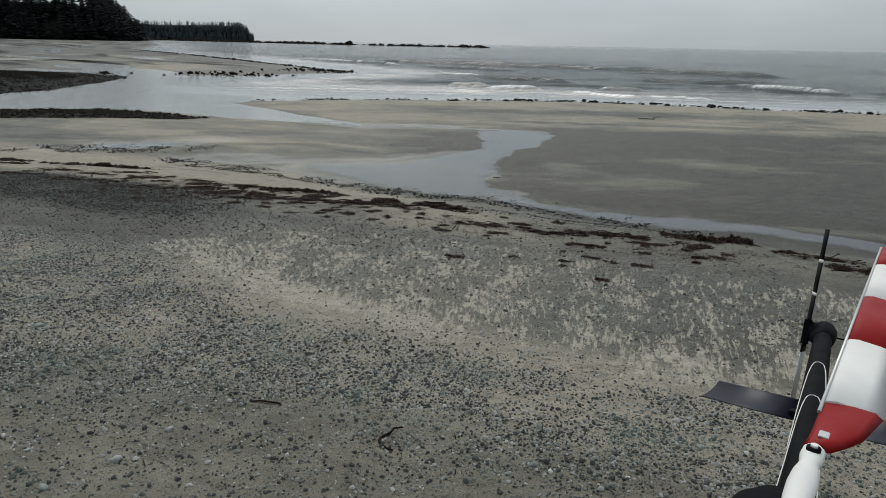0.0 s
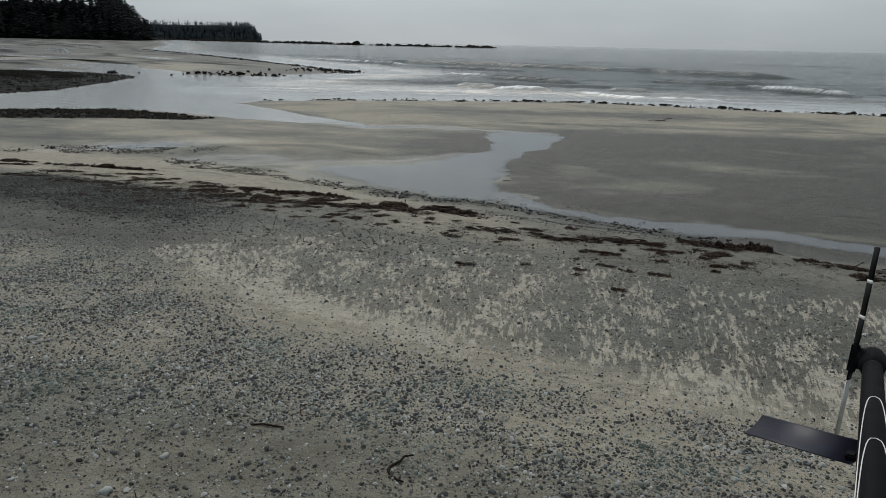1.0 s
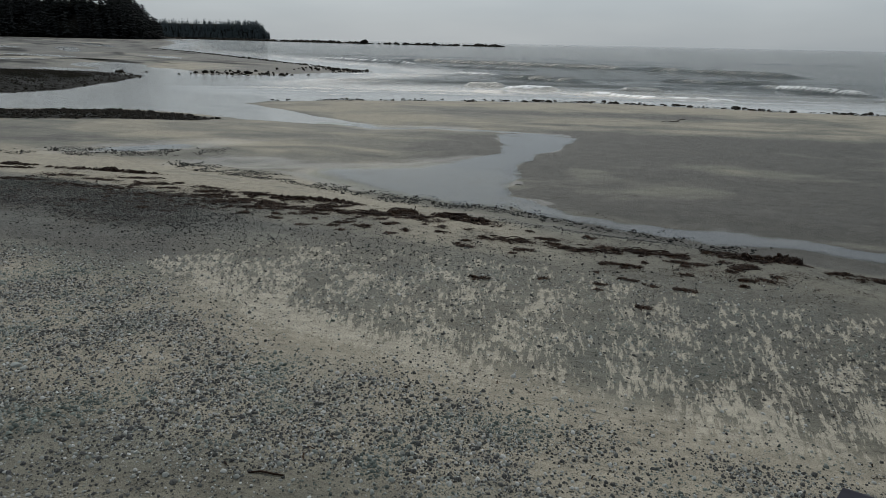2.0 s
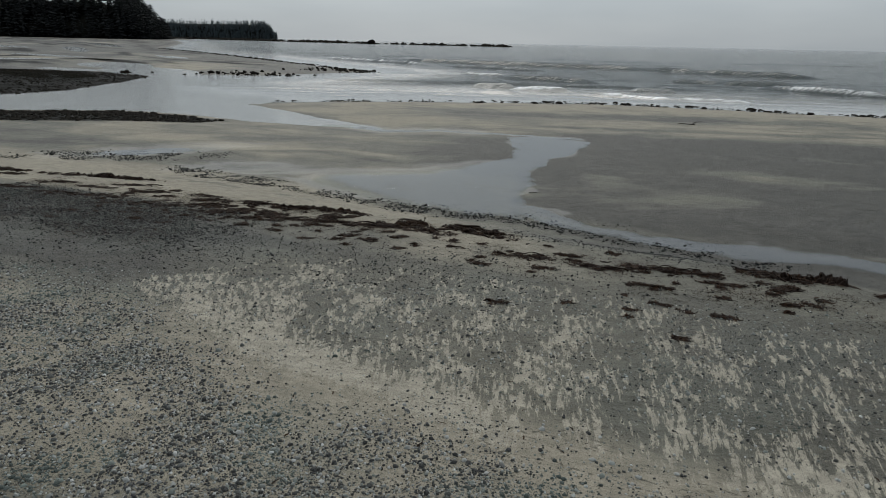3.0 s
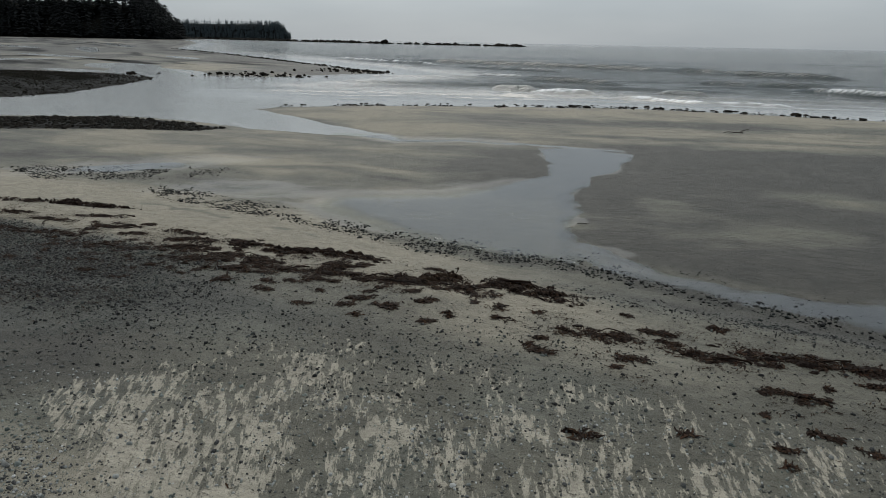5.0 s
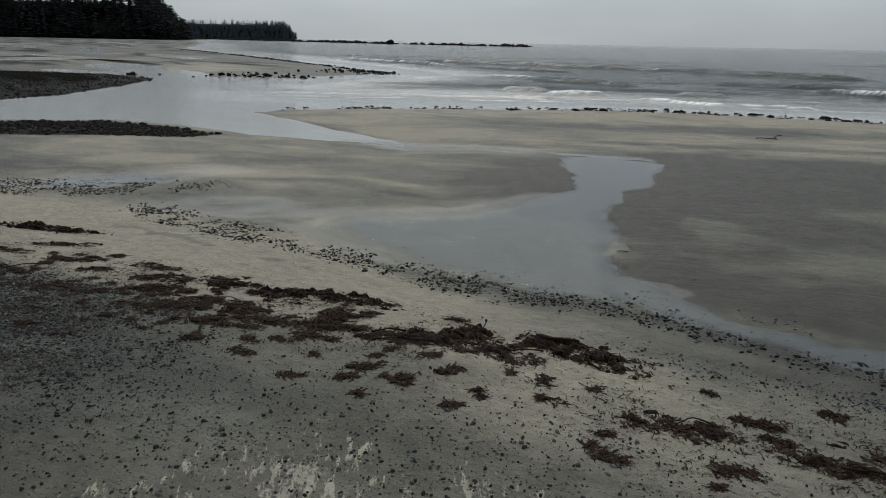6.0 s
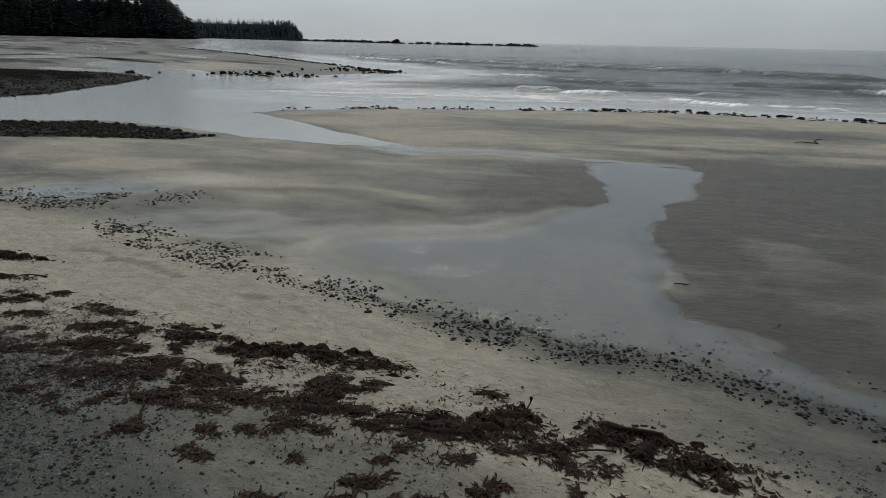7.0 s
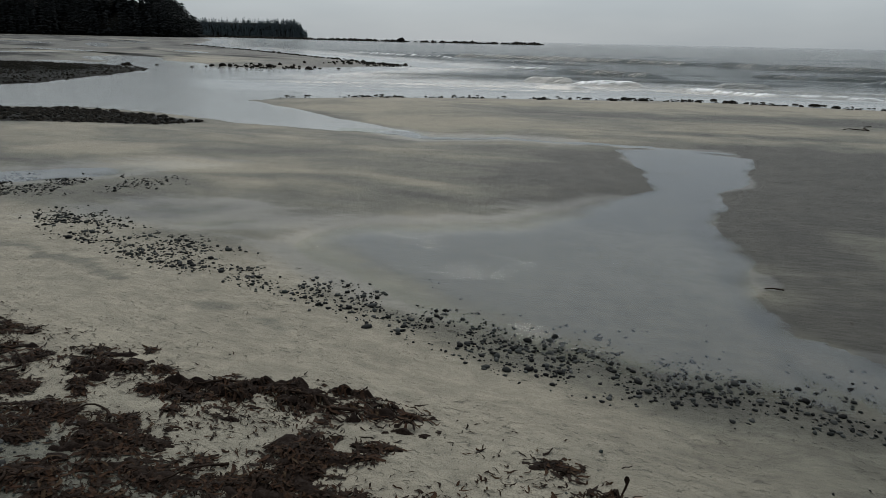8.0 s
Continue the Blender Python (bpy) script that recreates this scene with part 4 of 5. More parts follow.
def tube(pts, radii, sides=7):
    """Places and quads of a bent, tapering stem."""
    out, faces = [], []
    pts = [Vector(p) for p in pts]
    for i, (p, r) in enumerate(zip(pts, radii)):
        t = (pts[min(i + 1, len(pts) - 1)] - pts[max(i - 1, 0)]).normalized()
        side = t.cross(Vector((0, 0, 1)))
        side = side.normalized() if side.length > 1e-4 else Vector((1, 0, 0))
        up = side.cross(t)
        out += [tuple(p + r * (math.cos(6.2832 * j / sides) * side + math.sin(6.2832 * j / sides) * up)) for j in range(sides)]
    for i in range(len(pts) - 1):
        faces += [(i * sides + j, i * sides + (j + 1) % sides, (i + 1) * sides + (j + 1) % sides, (i + 1) * sides + j) for j in range(sides)]
    return out, faces


def kelp_pile(x, y, length, width, turn, height, seed, straps, stems=0, name="kelp_pile"):
    rs = np.random.RandomState(seed)
    c, s = math.cos(radians(turn)), math.sin(radians(turn))
    z0 = float(land_height(np.array([x]), np.array([y]))[0])
    pile = empty(name, pose(x, y, z0))
    reach = 1.7
    n, m = int(np.clip(length * 44, 18, 100)), int(np.clip(width * 70, 14, 50))
    u, v = np.meshgrid(np.linspace(-reach, reach, n), np.linspace(-reach, reach, m))
    gx, gy = u * length / 2, v * width / 2
    bend = 0.22 * width * np.sin(u * 2.2 + seed)
    lx, ly = gx * c - (gy + bend) * s, gx * s + (gy + bend) * c
    ground_z = land_height(lx + x, ly + y) - z0
    rag = fbm((lx + x) * 3.4 + seed, (ly + y) * 7.0, seed % 6, 5)
    body = 1.05 - 0.62 * np.abs(u) ** 1.7 - 0.62 * np.abs(v) ** 1.7
    h = np.clip(body + 5.6 * (rag - 0.645), -1, 1.0)
    lumps = 0.5 * fbm(lx * 9, ly * 10 + seed, 2, 2) + 0.5 * fbm(lx * 24, ly * 24 + seed, 4, 2)
    top = ground_z + np.where(h > 0, (0.10 + 0.9 * h) * height * (0.2 + 1.5 * lumps), -0.02)
    grid = np.stack([lx, ly, top], -1).reshape(-1, 3)
    quads = fan_faces(m, n, False)[:, ::-1]
    part("mat", mesh_from("mat", grid, quads, KELP_MAT), KELP_MAT, pile, "matted dark brown weed")

    def at(px, py):
        pu, pv = (px * c + py * s) / (length / 2), (-px * s + py * c) / (width / 2)
        i, j = int(round((pv + reach) / (2 * reach) * (m - 1))), int(round((pu + reach) / (2 * reach) * (n - 1)))
        return min(max(i, 0), m - 1), min(max(j, 0), n - 1)

    def lift(px, py):
        i, j = at(px, py)
        return max(float(top[i, j]), float(ground_z[i, j]))

    out, faces = [], []
    for k in range(straps):
        for attempt in range(4):
            qx, qy = rs.uniform(-1.2, 1.2) * length / 2, rs.uniform(-1.3, 1.3) * width / 2
            bx, by = qx * c - qy * s, qx * s + qy * c
            if h[at(bx, by)] > -0.12:
                break
        p, f = ribbon(rs, bx, by, radians(turn) + rs.normal(0, 1.0), rs.uniform(0.05, 0.20), rs.uniform(0.006, 0.024), lift, 3)
        faces += [tuple(i + len(out) for i in q) for q in f]
        out += p
    part("fronds", mesh_from("fronds", out, faces, KELP), KELP, pile)
    for k in range(stems):
        a, r = radians(turn) + rs.normal(0, 0.7), rs.uniform(0.009, 0.016)
        px, py = rs.uniform(-0.3, 0.3) * length * c, rs.uniform(-0.3, 0.3) * length * s
        pts = []
        for i in range(9):
            pts.append((px, py, lift(px, py) + 0.02 + 0.05 * math.sin(i / 8 * math.pi)))
            a += rs.normal(0, 0.28)
            px, py = px + 0.09 * math.cos(a), py + 0.09 * math.sin(a)
        p, f = tube(pts, [r * (1 + 0.9 * (i / 8) ** 4) for i in range(9)])
        part("stipe", mesh_from("stipe", p, f, KELP), KELP, pile, "long rubbery brown kelp stem")
    return tagged(pile, "heap of dark red-brown kelp washed up on sand" if length > 0.7 else "small clump of dark brown kelp on sand", "kelp", "wrack line of kelp")


WRACK_LEFT = [(-21.6, 29.3, 1.8, 0.5, 5, 0.16), (-18.8, 28.9, 1.6, 0.45, -5, 0.12), (-16.3, 29.0, 2.6, 0.6, -4, 0.26), (-12.9, 26.1, 1.1, 0.3, 35, 0.10), (-12.3, 25.1, 0.8, 0.3, 10, 0.08), (-11.0, 25.7, 1.1, 0.28, -12, 0.10), (-10.0, 24.9, 1.9, 0.45, 8, 0.12), (-8.7, 24.75, 0.75, 0.45, 20, 0.20), (-10.5, 24.0, 1.7, 0.4, 30, 0.10), (-7.4, 24.35, 1.2, 0.4, -20, 0.14), (-5.9, 24.5, 2.2, 0.62, -6, 0.24), (-5.7, 23.6, 0.5, 1.1, 10, 0.14), (-8.2, 23.4, 1.8, 0.6, -8, 0.12), (-9.3, 23.0, 1.4, 0.5, -5, 0.11), (-5.6, 22.9, 0.7, 0.9, 20, 0.16), (-9.8, 23.9, 1.2, 0.4, 12, 0.09), (-8.1, 22.5, 1.4, 0.4, 0, 0.10)]
WRACK_UP = [(-14.6, 27.2, 1.5, 0.3, 8, 0.10), (-13.6, 25.8, 1.0, 0.28, 0, 0.09), (-15.6, 26.3, 1.3, 0.3, -8, 0.09), (-17.6, 26.9, 1.6, 0.32, 4, 0.10), (-20.6, 28.2, 1.6, 0.32, 0, 0.10), (-14.6, 24.7, 1.7, 0.4, -6, 0.10), (-12.3, 23.7, 1.4, 0.4, 5, 0.10), (-16.4, 24.9, 1.6, 0.4, -4, 0.10), (-18.6, 25.6, 1.7, 0.4, 3, 0.10)]
WRACK_MID = [(-6.4, 22.6, 1.4, 0.5, -12, 0.09), (-4.7, 22.45, 1.3, 0.36, -16, 0.12), (-3.6, 22.4, 1.5, 0.5, -14, 0.16), (-2.65, 22.7, 1.0, 0.7, -30, 0.26), (-2.0, 21.9, 1.2, 0.4, -25, 0.15), (-0.55, 22.2, 2.2, 0.7, -28, 0.22), (0.7, 19.7, 1.5, 0.4, -6, 0.11), (2.0, 20.0, 0.7, 0.22, -8, 0.07), (2.6, 19.0, 1.2, 0.4, -12, 0.11), (4.4, 19.0, 2.3, 0.5, -14, 0.14)]
WRACK_RIGHT = [(5.5, 18.1, 1.0, 0.22, -18, 0.07), (3.7, 17.6, 0.9, 0.25, -16, 0.10), (3.6, 16.3, 0.4, 0.14, -20, 0.05), (7.2, 19.2, 1.5, 0.9, -20, 0.14), (8.3, 18.9, 1.6, 0.7, 8, 0.34), (10.2, 17.5, 1.9, 0.5, -18, 0.14), (10.8, 16.2, 1.5, 0.5, -25, 0.12), (4.8, 15.7, 0.5, 0.15, -10, 0.05), (1.2, 18.6, 0.6, 0.2, -10, 0.05), (7.0, 17.9, 0.8, 0.3, 30, 0.08), (12.6, 16.4, 2.2, 0.6, -12, 0.2)]
for k, (x, y, l, w, a, h) in enumerate(WRACK_LEFT + WRACK_MID + WRACK_RIGHT + WRACK_UP):
    kelp_pile(x, y, l, w, a, 0.44 * h, 300 + k, int(70 + 470 * l * w), 2 if l > 1.9 else (1 if l > 1.1 else 0))
rs = np.random.RandomState(17)
for k in range(150):
    x = rs.uniform(-14.5, -1.2) if k < 112 else rs.uniform(-1, 8)
    v = rs.normal(20.6 + 0.10 * min(0, x + 6), 1.05) if k < 112 else rs.normal(18.9, 1.5)
    l = 0.12 + 0.42 * rs.rand() ** 1.6
    kelp_pile(x, v - 0.32 * x, l, l * rs.uniform(0.3, 0.6), rs.normal(-12, 25), rs.uniform(0.015, 0.045), 400 + k, int(25 + 80 * l), 0, "kelp_clump")


def loose_weed(name, n, box, cover, seed, length, width):
    rs = np.random.RandomState(seed)
    spots = scatter(n, box, cover, seed)
    z = land_height(spots[:, 0], spots[:, 1])
    out, faces = [], []
    for (x, y), zz in zip(spots, z):
        p, f = ribbon(rs, x, y, rs.normal(-0.2, 0.9), rs.uniform(*length), rs.uniform(*width), lambda a, b: zz, 3)
        faces += [tuple(i + len(out) for i in q) for q in f]
        out += p
    return mesh_from(name, out, faces, KELP)


def wrack_cover(x, y):
    v = along(x, y)
    dark_left = smooth(x, -7.5, -11) * smooth(v, 14.5, 17) * smooth(v, 21.5, 20) * 0.6
    near_line = dark_left + np.exp(-(((v - 21.2) / 1.1) ** 2)) * smooth(x, -0.5, -3.5) + np.exp(-(((v - 19.6) / 1.4) ** 2)) * smooth(x, -2, 1) * 0.6
    return np.clip(near_line * (0.1 + 1.5 * smooth(fbm(x / 0.9, y / 0.6, 3), 0.42, 0.62)), 0, 1)


tagged(new("weed_scraps", loose_weed("weed_scraps", 95000, (-19, 12, 14, 29), wrack_cover, 71, (0.03, 0.13), (0.003, 0.012))), "scraps of brown weed strewn over the sand", "seaweed", kind="stuff")
tagged(new("weed_scraps", loose_weed("weed_scraps", 150, (-9, 12, 27, 46), lambda x, y: 0.4 + 0.4 * (x > 1), 73, (0.06, 0.28), (0.006, 0.018))), "dark weed scraps and twigs on the wet flats", "seaweed", kind="stuff")
tagged(new("weed_scraps", loose_weed("weed_scraps", 420, (-9, 7, 4, 15), lambda x, y: 0.4 + 0 * x, 72, (0.04, 0.18), (0.004, 0.012))), "small dark weed scraps and twigs on the pebbles", "seaweed", kind="stuff")


def lone_stipe(x, y, pts, radius, label, bulb=False):
    z0 = float(land_height(np.array([x]), np.array([y]))[0])
    line = [(px, py, float(land_height(np.array([x + px]), np.array([y + py]))[0]) - z0 + pz + radius * 0.8) for px, py, pz in pts]
    r = [radius * (0.55 + 0.45 * math.sin(math.pi * (i + 1) / (len(line) + 1))) for i in range(len(line))]
    if bulb:
        r[-2:] = [radius * 2.4, radius * 1.6]
    p, f = tube(line, r)
    ob = new("kelp_stipe", mesh_from("kelp_stipe", p, f, KELP))
    ob.matrix_basis = pose(x, y, z0)
    return tagged(ob, label, "kelp")


lone_stipe(-0.6, 6.2, [(0.16, 0.36, 0.01), (0.06, 0.3, 0.03), (0.02, 0.22, 0.01), (-0.07, 0.13, 0), (-0.1, 0.04, 0), (-0.06, -0.06, 0), (0.02, -0.13, 0), (0.1, -0.17, 0)], 0.017, "curved black kelp stem lying on pebbles")
lone_stipe(-2.45, 23.15, [(0, 0, 0.03), (0.03, 0.04, 0.07), (0.05, 0.07, 0.11), (0.05, 0.09, 0.15), (0.05, 0.09, 0.18)], 0.012, "kelp stem with a round bulb standing from a heap", True)
lone_stipe(-1.3, 22.75, [(0.75, -0.2, 0.1), (0.5, -0.12, 0.08), (0.25, -0.04, 0.05), (0.0, 0.04, 0.03), (-0.08, 0.06, 0.03)], 0.03, "thick kelp stem with a bulb lying on sand", True)
lone_stipe(-2.55, 7.0, [(0, 0, 0), (0.15, 0.02, 0.01), (0.3, -0.01, 0.01), (0.42, -0.02, 0)], 0.013, "short dark stick on pebbles")
lone_stipe(1.4, 30.7, [(0, 0, 0), (0.15, -0.05, 0.03), (0.33, -0.11, 0.02)], 0.016, "small dark driftwood stick beside the pool")
lone_stipe(14.9, 58.7, [(0, 0, 0.02), (0.4, 0.15, 0.06), (0.9, -0.1, 0.05), (1.4, -0.05, 0.03), (1.45, 0.7, 0.05), (2.0, 1.7, 0.04), (2.6, 2.3, 0.02)], 0.03, "thin bent driftwood branch on the sandbar")


# ---- helicopter ----
AFT = Vector((0.503, 0.8643, 0)).normalized()
HUB = Vector((1.62, 1.53, 4.61))


def loft(rings, closed_ends=True):
    """A bmesh skin over rings of equal count."""
    bm = bmesh.new()
    rows = [[bm.verts.new(p) for p in ring] for ring in rings]
    n = len(rows[0])
    for a, b in zip(rows, rows[1:]):
        for j in range(n):
            bm.faces.new((a[j], a[(j + 1) % n], b[(j + 1) % n], b[j]))
    if closed_ends:
        bm.faces.new(rows[0][::-1])
        bm.faces.new(rows[-1])
    bmesh.ops.recalc_face_normals(bm, faces=bm.faces)
    for f in bm.faces:
        f.smooth = len(f.verts) == 4
    return bm


def ring_x(x, ry, rz, zc, n=20, yc=0.0, power=2.0):
    """A rounded section across the x axis."""
    out = []
    for j in range(n):
        a = 6.283185 * j / n
        c, s = math.cos(a), math.sin(a)
        out.append((x, yc + ry * math.copysign(abs(c) ** (2 / power), c), zc + rz * math.copysign(abs(s) ** (2 / power), s)))
    return out


def wing(span, chord, thick, camber, n=9):
    """A thin cambered section from y = 0 to y = span; x along the chord."""
    xs = [0.5 * (1 - math.cos(math.pi * i / n)) for i in range(n + 1)]
    top = [(t * chord, camber * 4 * t * (1 - t) + thick * math.sqrt(t) * (1 - t) * 1.6) for t in xs]
    low = [(t * chord, camber * 4 * t * (1 - t) - thick * math.sqrt(t) * (1 - t) * 0.8) for t in xs[-2:0:-1]]
    sec = top + low
    return loft([[(x, y, z) for x, z in sec] for y in (0, span)])


def pipe(pts, radius, sides=10):
    p, f = tube(pts, [radius] * len(pts), sides)
    bm = bmesh.new()
    vs = [bm.verts.new(v) for v in p]
    for q in f:
        bm.faces.new([vs[i] for i in q])
    bm.faces.new(vs[:sides][::-1])
    bm.faces.new(vs[-sides:])
    bmesh.ops.recalc_face_normals(bm, faces=bm.faces)
    for face in bm.faces:
        face.smooth = len(face.verts) == 4
    return bm


def box_bm(x0, x1, y0, y1, z0, z1, bevel=0.01):
    bm = bmesh.new()
    bmesh.ops.create_cube(bm, size=1.0)
    for v in bm.verts:
        v.co = ((x0 + x1) / 2 + v.co.x * (x1 - x0), (y0 + y1) / 2 + v.co.y * (y1 - y0), (z0 + z1) / 2 + v.co.z * (z1 - z0))
    if bevel:
        bmesh.ops.bevel(bm, geom=list(bm.edges), offset=bevel, segments=2, affect="EDGES")
    return bm


def boom_radius(x):
    return float(np.interp(x, [0.6, 0.9, 1.3, 2.0, 2.5, 3.4, 4.6, 5.4], [0.38, 0.24, 0.135, 0.116, 0.11, 0.104, 0.095, 0.088]))


def boom_axis(x):
    return float(np.interp(x, [0.6, 2.0, 5.6], [-1.0, BOOM_A, BOOM_B]))


BOOM_A, BOOM_B = -0.87, -1.13


def boom_side(x):
    return float(np.interp(x, [1.0, 2.0, 5.4], [-0.045, -0.045, 0.0]))


def boom_skin(x, angle, proud=0.004):
    r = boom_radius(x) + proud
    return (x, boom_side(x) + r * math.sin(angle), boom_axis(x) + r * math.cos(angle))


def pin_stripe(xa, xb, spread, side):
    """A thin white line that runs along the boom and loops over its top."""
    pts = []
    for i in range(15):
        t = i / 14
        pts.append(boom_skin(xa + (xb - xa) * math.sin(t * math.pi / 2), side * spread * (1 - t) ** 0.55 if t < 1 else 0.0, 0.003))
    return pts


def helicopter():
    """Local x runs aft along the boom, z up, origin at the rotor hub."""
    lean = math.degrees(math.atan2(AFT.y, AFT.x))
    heli = empty("helicopter", Matrix.Translation(HUB) @ pose(0, 0, 0, HELI_ROLL, HELI_PITCH, lean))
    xs = [0.6, 0.9, 1.2, 1.6, 2.0, 2.5, 3.4, 4.6, 5.2, 5.4]
    boom = part("tail_boom", loft([ring_x(x, boom_radius(x), boom_radius(x), boom_axis(x), 20, boom_side(x)) for x in xs]), BLACK, heli, "glossy black tapered tail boom")
    for k, (xa, xb) in enumerate(((1.4, 3.3), (2.3, 4.2))):
        for side in (-1, 1):
            part("pinstripe", pipe(pin_stripe(xa, xb, 1.35, side), 0.0045, 6), WHITE, boom, "thin white painted line")
    span = Vector((0.25, 0.765, -0.11)).normalized()
    for side in (1, -1):
        fin = part("stabilizer", wing(0.84, 0.38, 0.03, -0.04), NAVY, heli, "dark navy horizontal stabilizer")
        across = span * side
        fin.matrix_basis = Matrix.Translation(Vector((STAB_AT, 0, boom_axis(STAB_AT) - 0.18)) + across * 0.10) @ Matrix(((0.98, across.x, -0.05, 0), (-0.2, across.y, 0.2, 0), (0.10, across.z, 0.97, 0), (0, 0, 0, 1)))
        part("bracket", box_bm(0.06, 0.14, -0.02, 0.06, -0.02, 0.045, 0.012), BLACK, fin)
    z = boom_axis(5.5)
    gear = part("tail_gearbox", loft([ring_x(x, r, r, z, 16) for x, r in ((5.22, 0.10), (5.35, 0.125), (5.5, 0.135), (5.62, 0.11), (5.68, 0.05))]), BLACK, heli, "rounded black tail gearbox cover")
    part("output_shaft", pipe([(5.48, 0.0, z), (5.48, 0.15, z)], 0.115), BLACK, gear)
    part("probe", pipe([(5.5, 0.0, z - 0.02), (5.5, -0.46, z - 0.02)], 0.009, 6), BLACK, gear)
    part("counterweight", pipe([(5.5, -0.34, z - 0.02), (5.5, -0.46, z - 0.02)], 0.05, 10), BLACK, gear)
    rotor = empty("tail_rotor")
    rotor.parent = heli
    rotor.matrix_basis = Matrix.Translation((5.46, 0.17, z)) @ pose(0, 0, 0, 0, TAIL_TURN, 0)
    part("hub", box_bm(-0.06, 0.06, -0.04, 0.04, -0.16, 0.16, 0.02), BLACK, rotor)
    for k in (0, 1):
        flip = 1 if k == 0 else -1
        spans = ((0.1, 0.42, BLACK), (0.42, 0.455, WHITE), (0.455, 0.8, BLACK), (0.8, 0.835, WHITE), (0.835, 1.18, BLACK)) if k == 0 else ((0.1, 0.24, BLACK), (0.24, 0.85, STEEL))
        for a, b, mat in spans:
            bm = wing(b - a, 0.17, 0.022, 0.0, 6)
            bm.transform(Matrix.Translation((0, 0, flip * a)) @ pose(0, 0, 0, flip * 90, 0, 0) @ pose(0, 0, 0, 0, 15, 0) @ Matrix.Translation((-0.07, 0, 0)))
            part("rotor_blade", bm, mat, rotor, {BLACK.name: "black blade section", WHITE.name: "white band", STEEL.name: "pale worn blade section"}[mat.name])
    # rotor head and blades
    mast = part("mast", loft([[(r * math.cos(6.283 * j / 16), r * math.sin(6.283 * j / 16), z) for j in range(16)] for z, r in ((-0.75, 0.16), (-0.3, 0.09), (-0.08, 0.09), (-0.06, 0.2), (0.03, 0.2), (0.07, 0.1))]), STEEL, heli, "grey rotor mast and head")
    for k in range(2):
        holder = empty("rotor_blade")
        holder.parent = heli
        holder.matrix_basis = pose(0, 0, 0, 0, BLADE_DROOP, BLADE_TURN + 180 * k) @ Matrix.Translation((0, -0.02, 0))
        grip = part("blade_grip", loft([ring_x(x, ry, rz, 0.0, 18) for x, ry, rz in ((0.12, 0.05, 0.045), (0.3, 0.055, 0.05), (0.40, 0.062, 0.05), (0.52, 0.066, 0.05), (0.62, 0.060, 0.048), (0.70, 0.044, 0.045), (0.75, 0.052, 0.045), (0.80, 0.056, 0.042), (0.86, 0.052, 0.04), (0.89, 0.03, 0.03))]), WHITE, holder, "white bottle-shaped blade grip")
        part("bolt", loft([[(0.80 + r * math.cos(6.283 * j / 16), r * math.sin(6.283 * j / 16), z) for j in range(16)] for z, r in ((0.03, 0.034), (0.052, 0.034), (0.058, 0.026))]), BLACK, grip, "black bolt washer")
        part("bolt_head", loft([[(0.80 + r * math.cos(6.283 * j / 6), r * math.sin(6.283 * j / 6), z) for j in range(6)] for z, r in ((0.056, 0.02), (0.07, 0.018))]), WHITE, grip, "white bolt head")
        bounds = [1.02] + [ROOT_END + STRIPE * i for i in range(4)] + [5.35]
        for i, (a, b) in enumerate(zip(bounds, bounds[1:])):
            mat = RED if i % 2 == 0 else WHITE
            if i == 0:
                sec = lambda x, lo, hi: [(x, lo, -0.008), (x, lo + 0.04, 0.022), (x, (lo + hi) / 2, 0.024), (x, hi - 0.02, 0.004), (x, hi, -0.004), (x, (lo + hi) / 2, -0.016)]
                bm = loft([sec(0.90, -0.07, 0.055), sec(1.0, -0.13, 0.045), sec(1.12, -0.19, 0.042), sec(b, -(CHORD - 0.04), 0.04)])
            else:
                sec = lambda x, lo, hi: [(x, lo, -0.004), (x, lo + 0.1, 0.014), (x, hi - 0.07, 0.027), (x, hi - 0.02, 0.016), (x, hi, -0.002), (x, hi - 0.03, -0.014), (x, hi - 0.1, -0.016)]
                bm = loft([sec(a, -(CHORD - 0.04), 0.04), sec(b, -(CHORD - 0.04), 0.04)])
            part("blade_section", bm, mat, holder, ("red" if mat is RED else "white") + " painted blade band")
        part("leading_edge", pipe([(1.3, 0.04, 0.002), (3.0, 0.04, 0.002), (5.35, 0.04, 0.002)], 0.011, 8), STEEL, holder, "bare worn metal leading edge")
        part("plate", box_bm(0.98, 1.05, -0.045, 0.005, 0.018, 0.028, 0.003), STEEL, holder, "small bare metal plate")
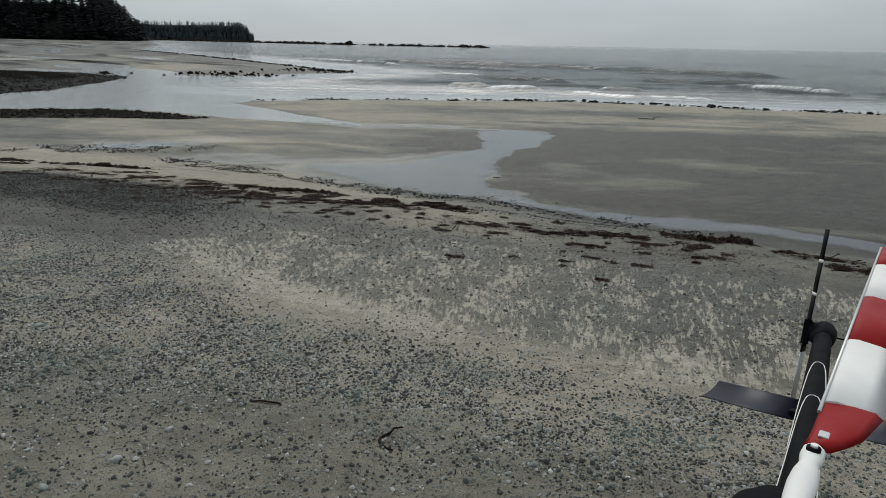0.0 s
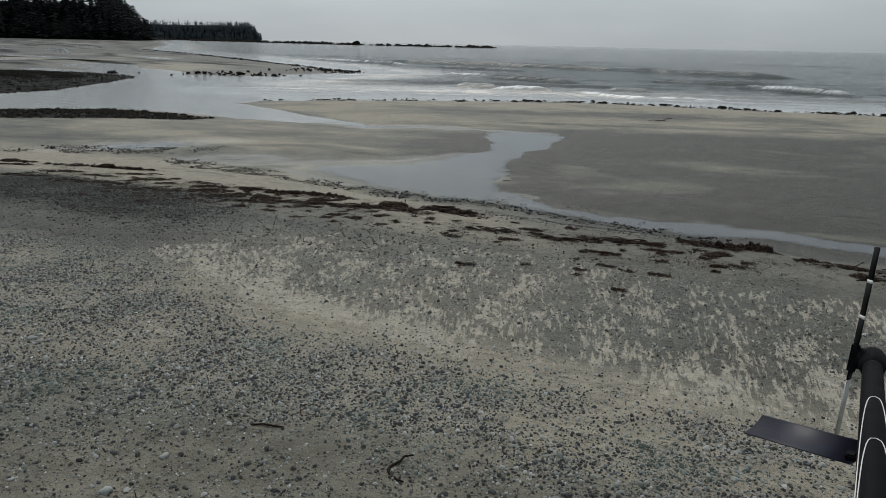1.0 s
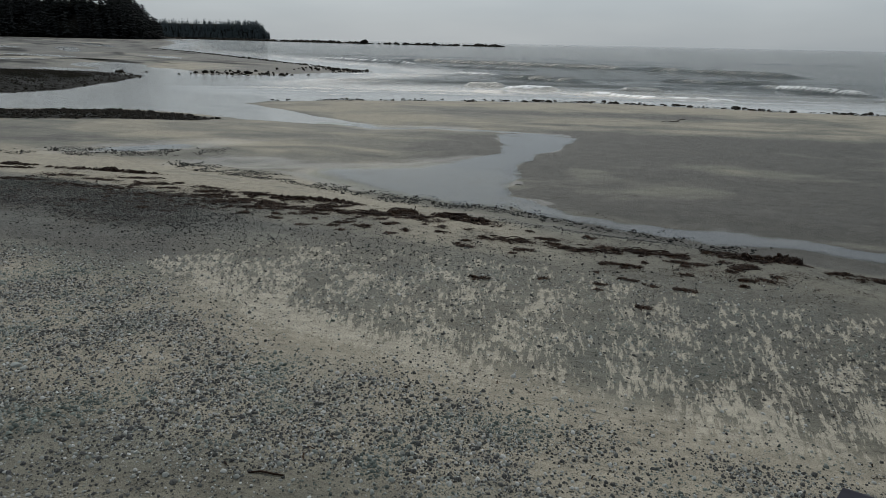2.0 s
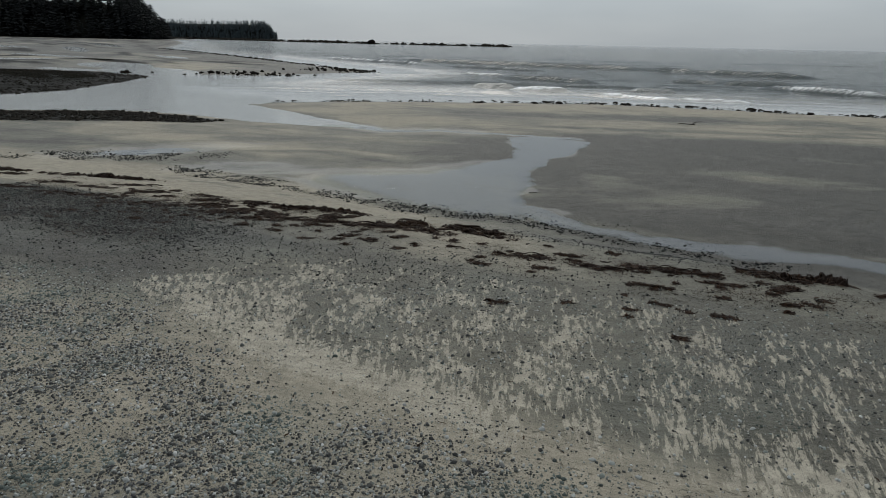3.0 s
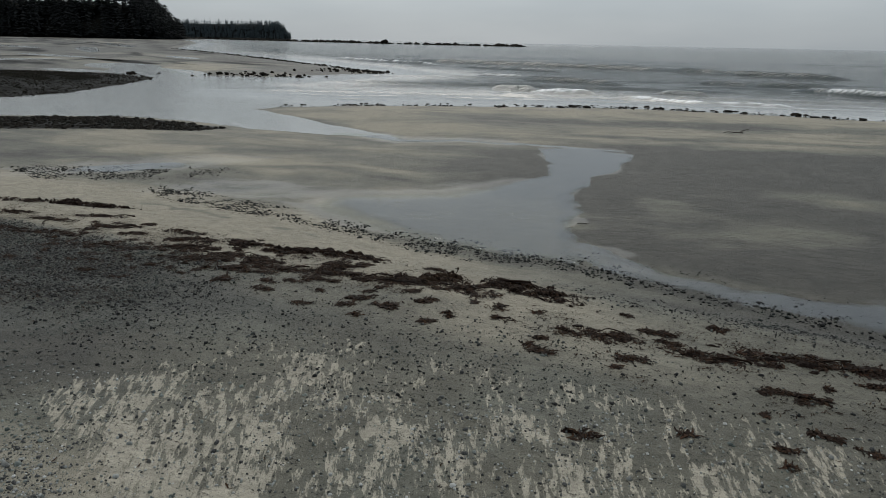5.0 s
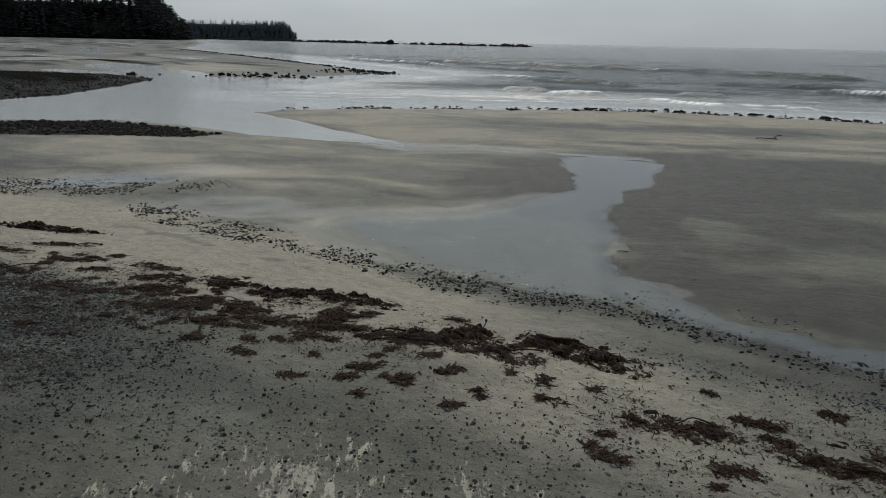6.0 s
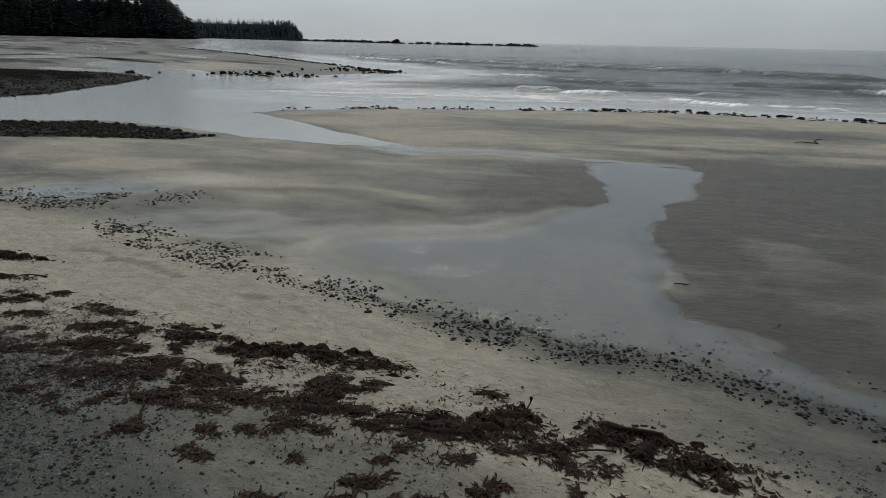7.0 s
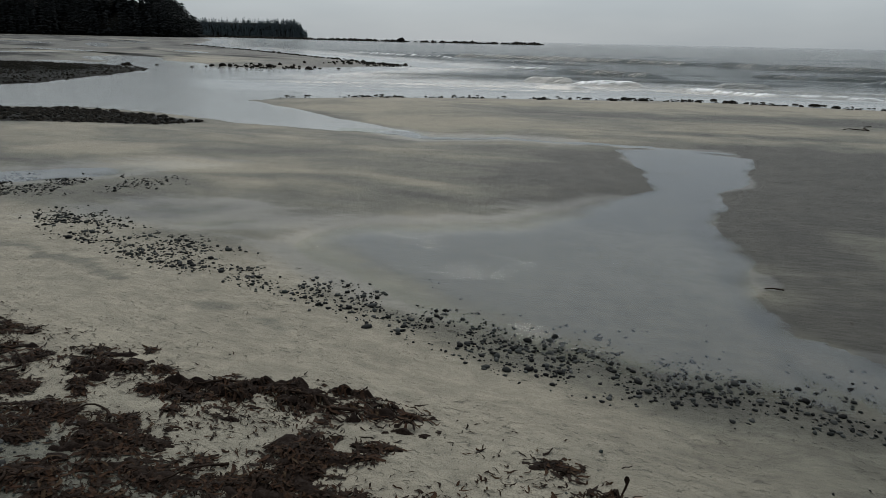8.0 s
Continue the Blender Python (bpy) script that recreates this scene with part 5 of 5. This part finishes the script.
        part("trim_tab", box_bm(1.16, 1.30, -(CHORD - 0.04) - 0.10, -(CHORD - 0.04) - 0.03, -0.02, 0.005, 0.004), BLACK, holder)
    # body and skids, below and behind the view
    body = part("fuselage", loft([ring_x(x, w, h, zc, 28, 0.0, 2.6) for x, w, h, zc in ((-3.6, 0.12, 0.15, -1.62), (-3.35, 0.5, 0.40, -1.57), (-2.6, 0.82, 0.72, -1.42), (-1.6, 0.93, 0.82, -1.34), (-0.4, 0.93, 0.80, -1.30), (0.5, 0.68, 0.52, -1.12), (1.2, 0.28, 0.28, -0.95))]), BLACK, heli, "black rounded cabin and engine deck")
    part("engine_cowl", loft([ring_x(x, w, h, -0.55, 20, 0.0, 2.6) for x, w, h in ((-1.0, 0.2, 0.06), (-0.6, 0.42, 0.16), (0.5, 0.40, 0.18), (1.0, 0.26, 0.14), (1.15, 0.16, 0.1))]), BLACK, body, "black engine cowling")
    part("windscreen", loft([ring_x(x, w, h, zc, 24, 0.0, 2.6) for x, w, h, zc in ((-3.42, 0.40, 0.32, -1.48), (-3.1, 0.66, 0.52, -1.40), (-2.6, 0.84, 0.68, -1.34), (-1.9, 0.925, 0.76, -1.28))]), GLASS, body, "smoked curved windscreen")
    for side in (-1, 1):
        skid = part("skid", pipe([(-2.9, side * 1.05, GEAR + 0.3), (-2.6, side * 1.05, GEAR + 0.03), (0, side * 1.05, GEAR), (1.2, side * 1.05, GEAR)], 0.045), BLACK, heli, "black tubular landing skid")
        for x in (-1.7, 0.3):
            part("strut", pipe([(x, side * 0.55, -1.95), (x, side * 0.95, -2.2), (x, side * 1.05, GEAR)], 0.035), BLACK, skid)
    return tagged(heli, "black helicopter with red and white rotor blades parked on the beach", "helicopter")


GEAR = -2.52
HELI_ROLL, HELI_PITCH = 0.0, 0.0
BLADE_TURN, BLADE_DROOP = -3.9, 0.0
CHORD, ROOT_END, STRIPE = 0.30, 1.44, 1.06
STAB_AT, TAIL_TURN = 3.30, 14.0
helicopter()
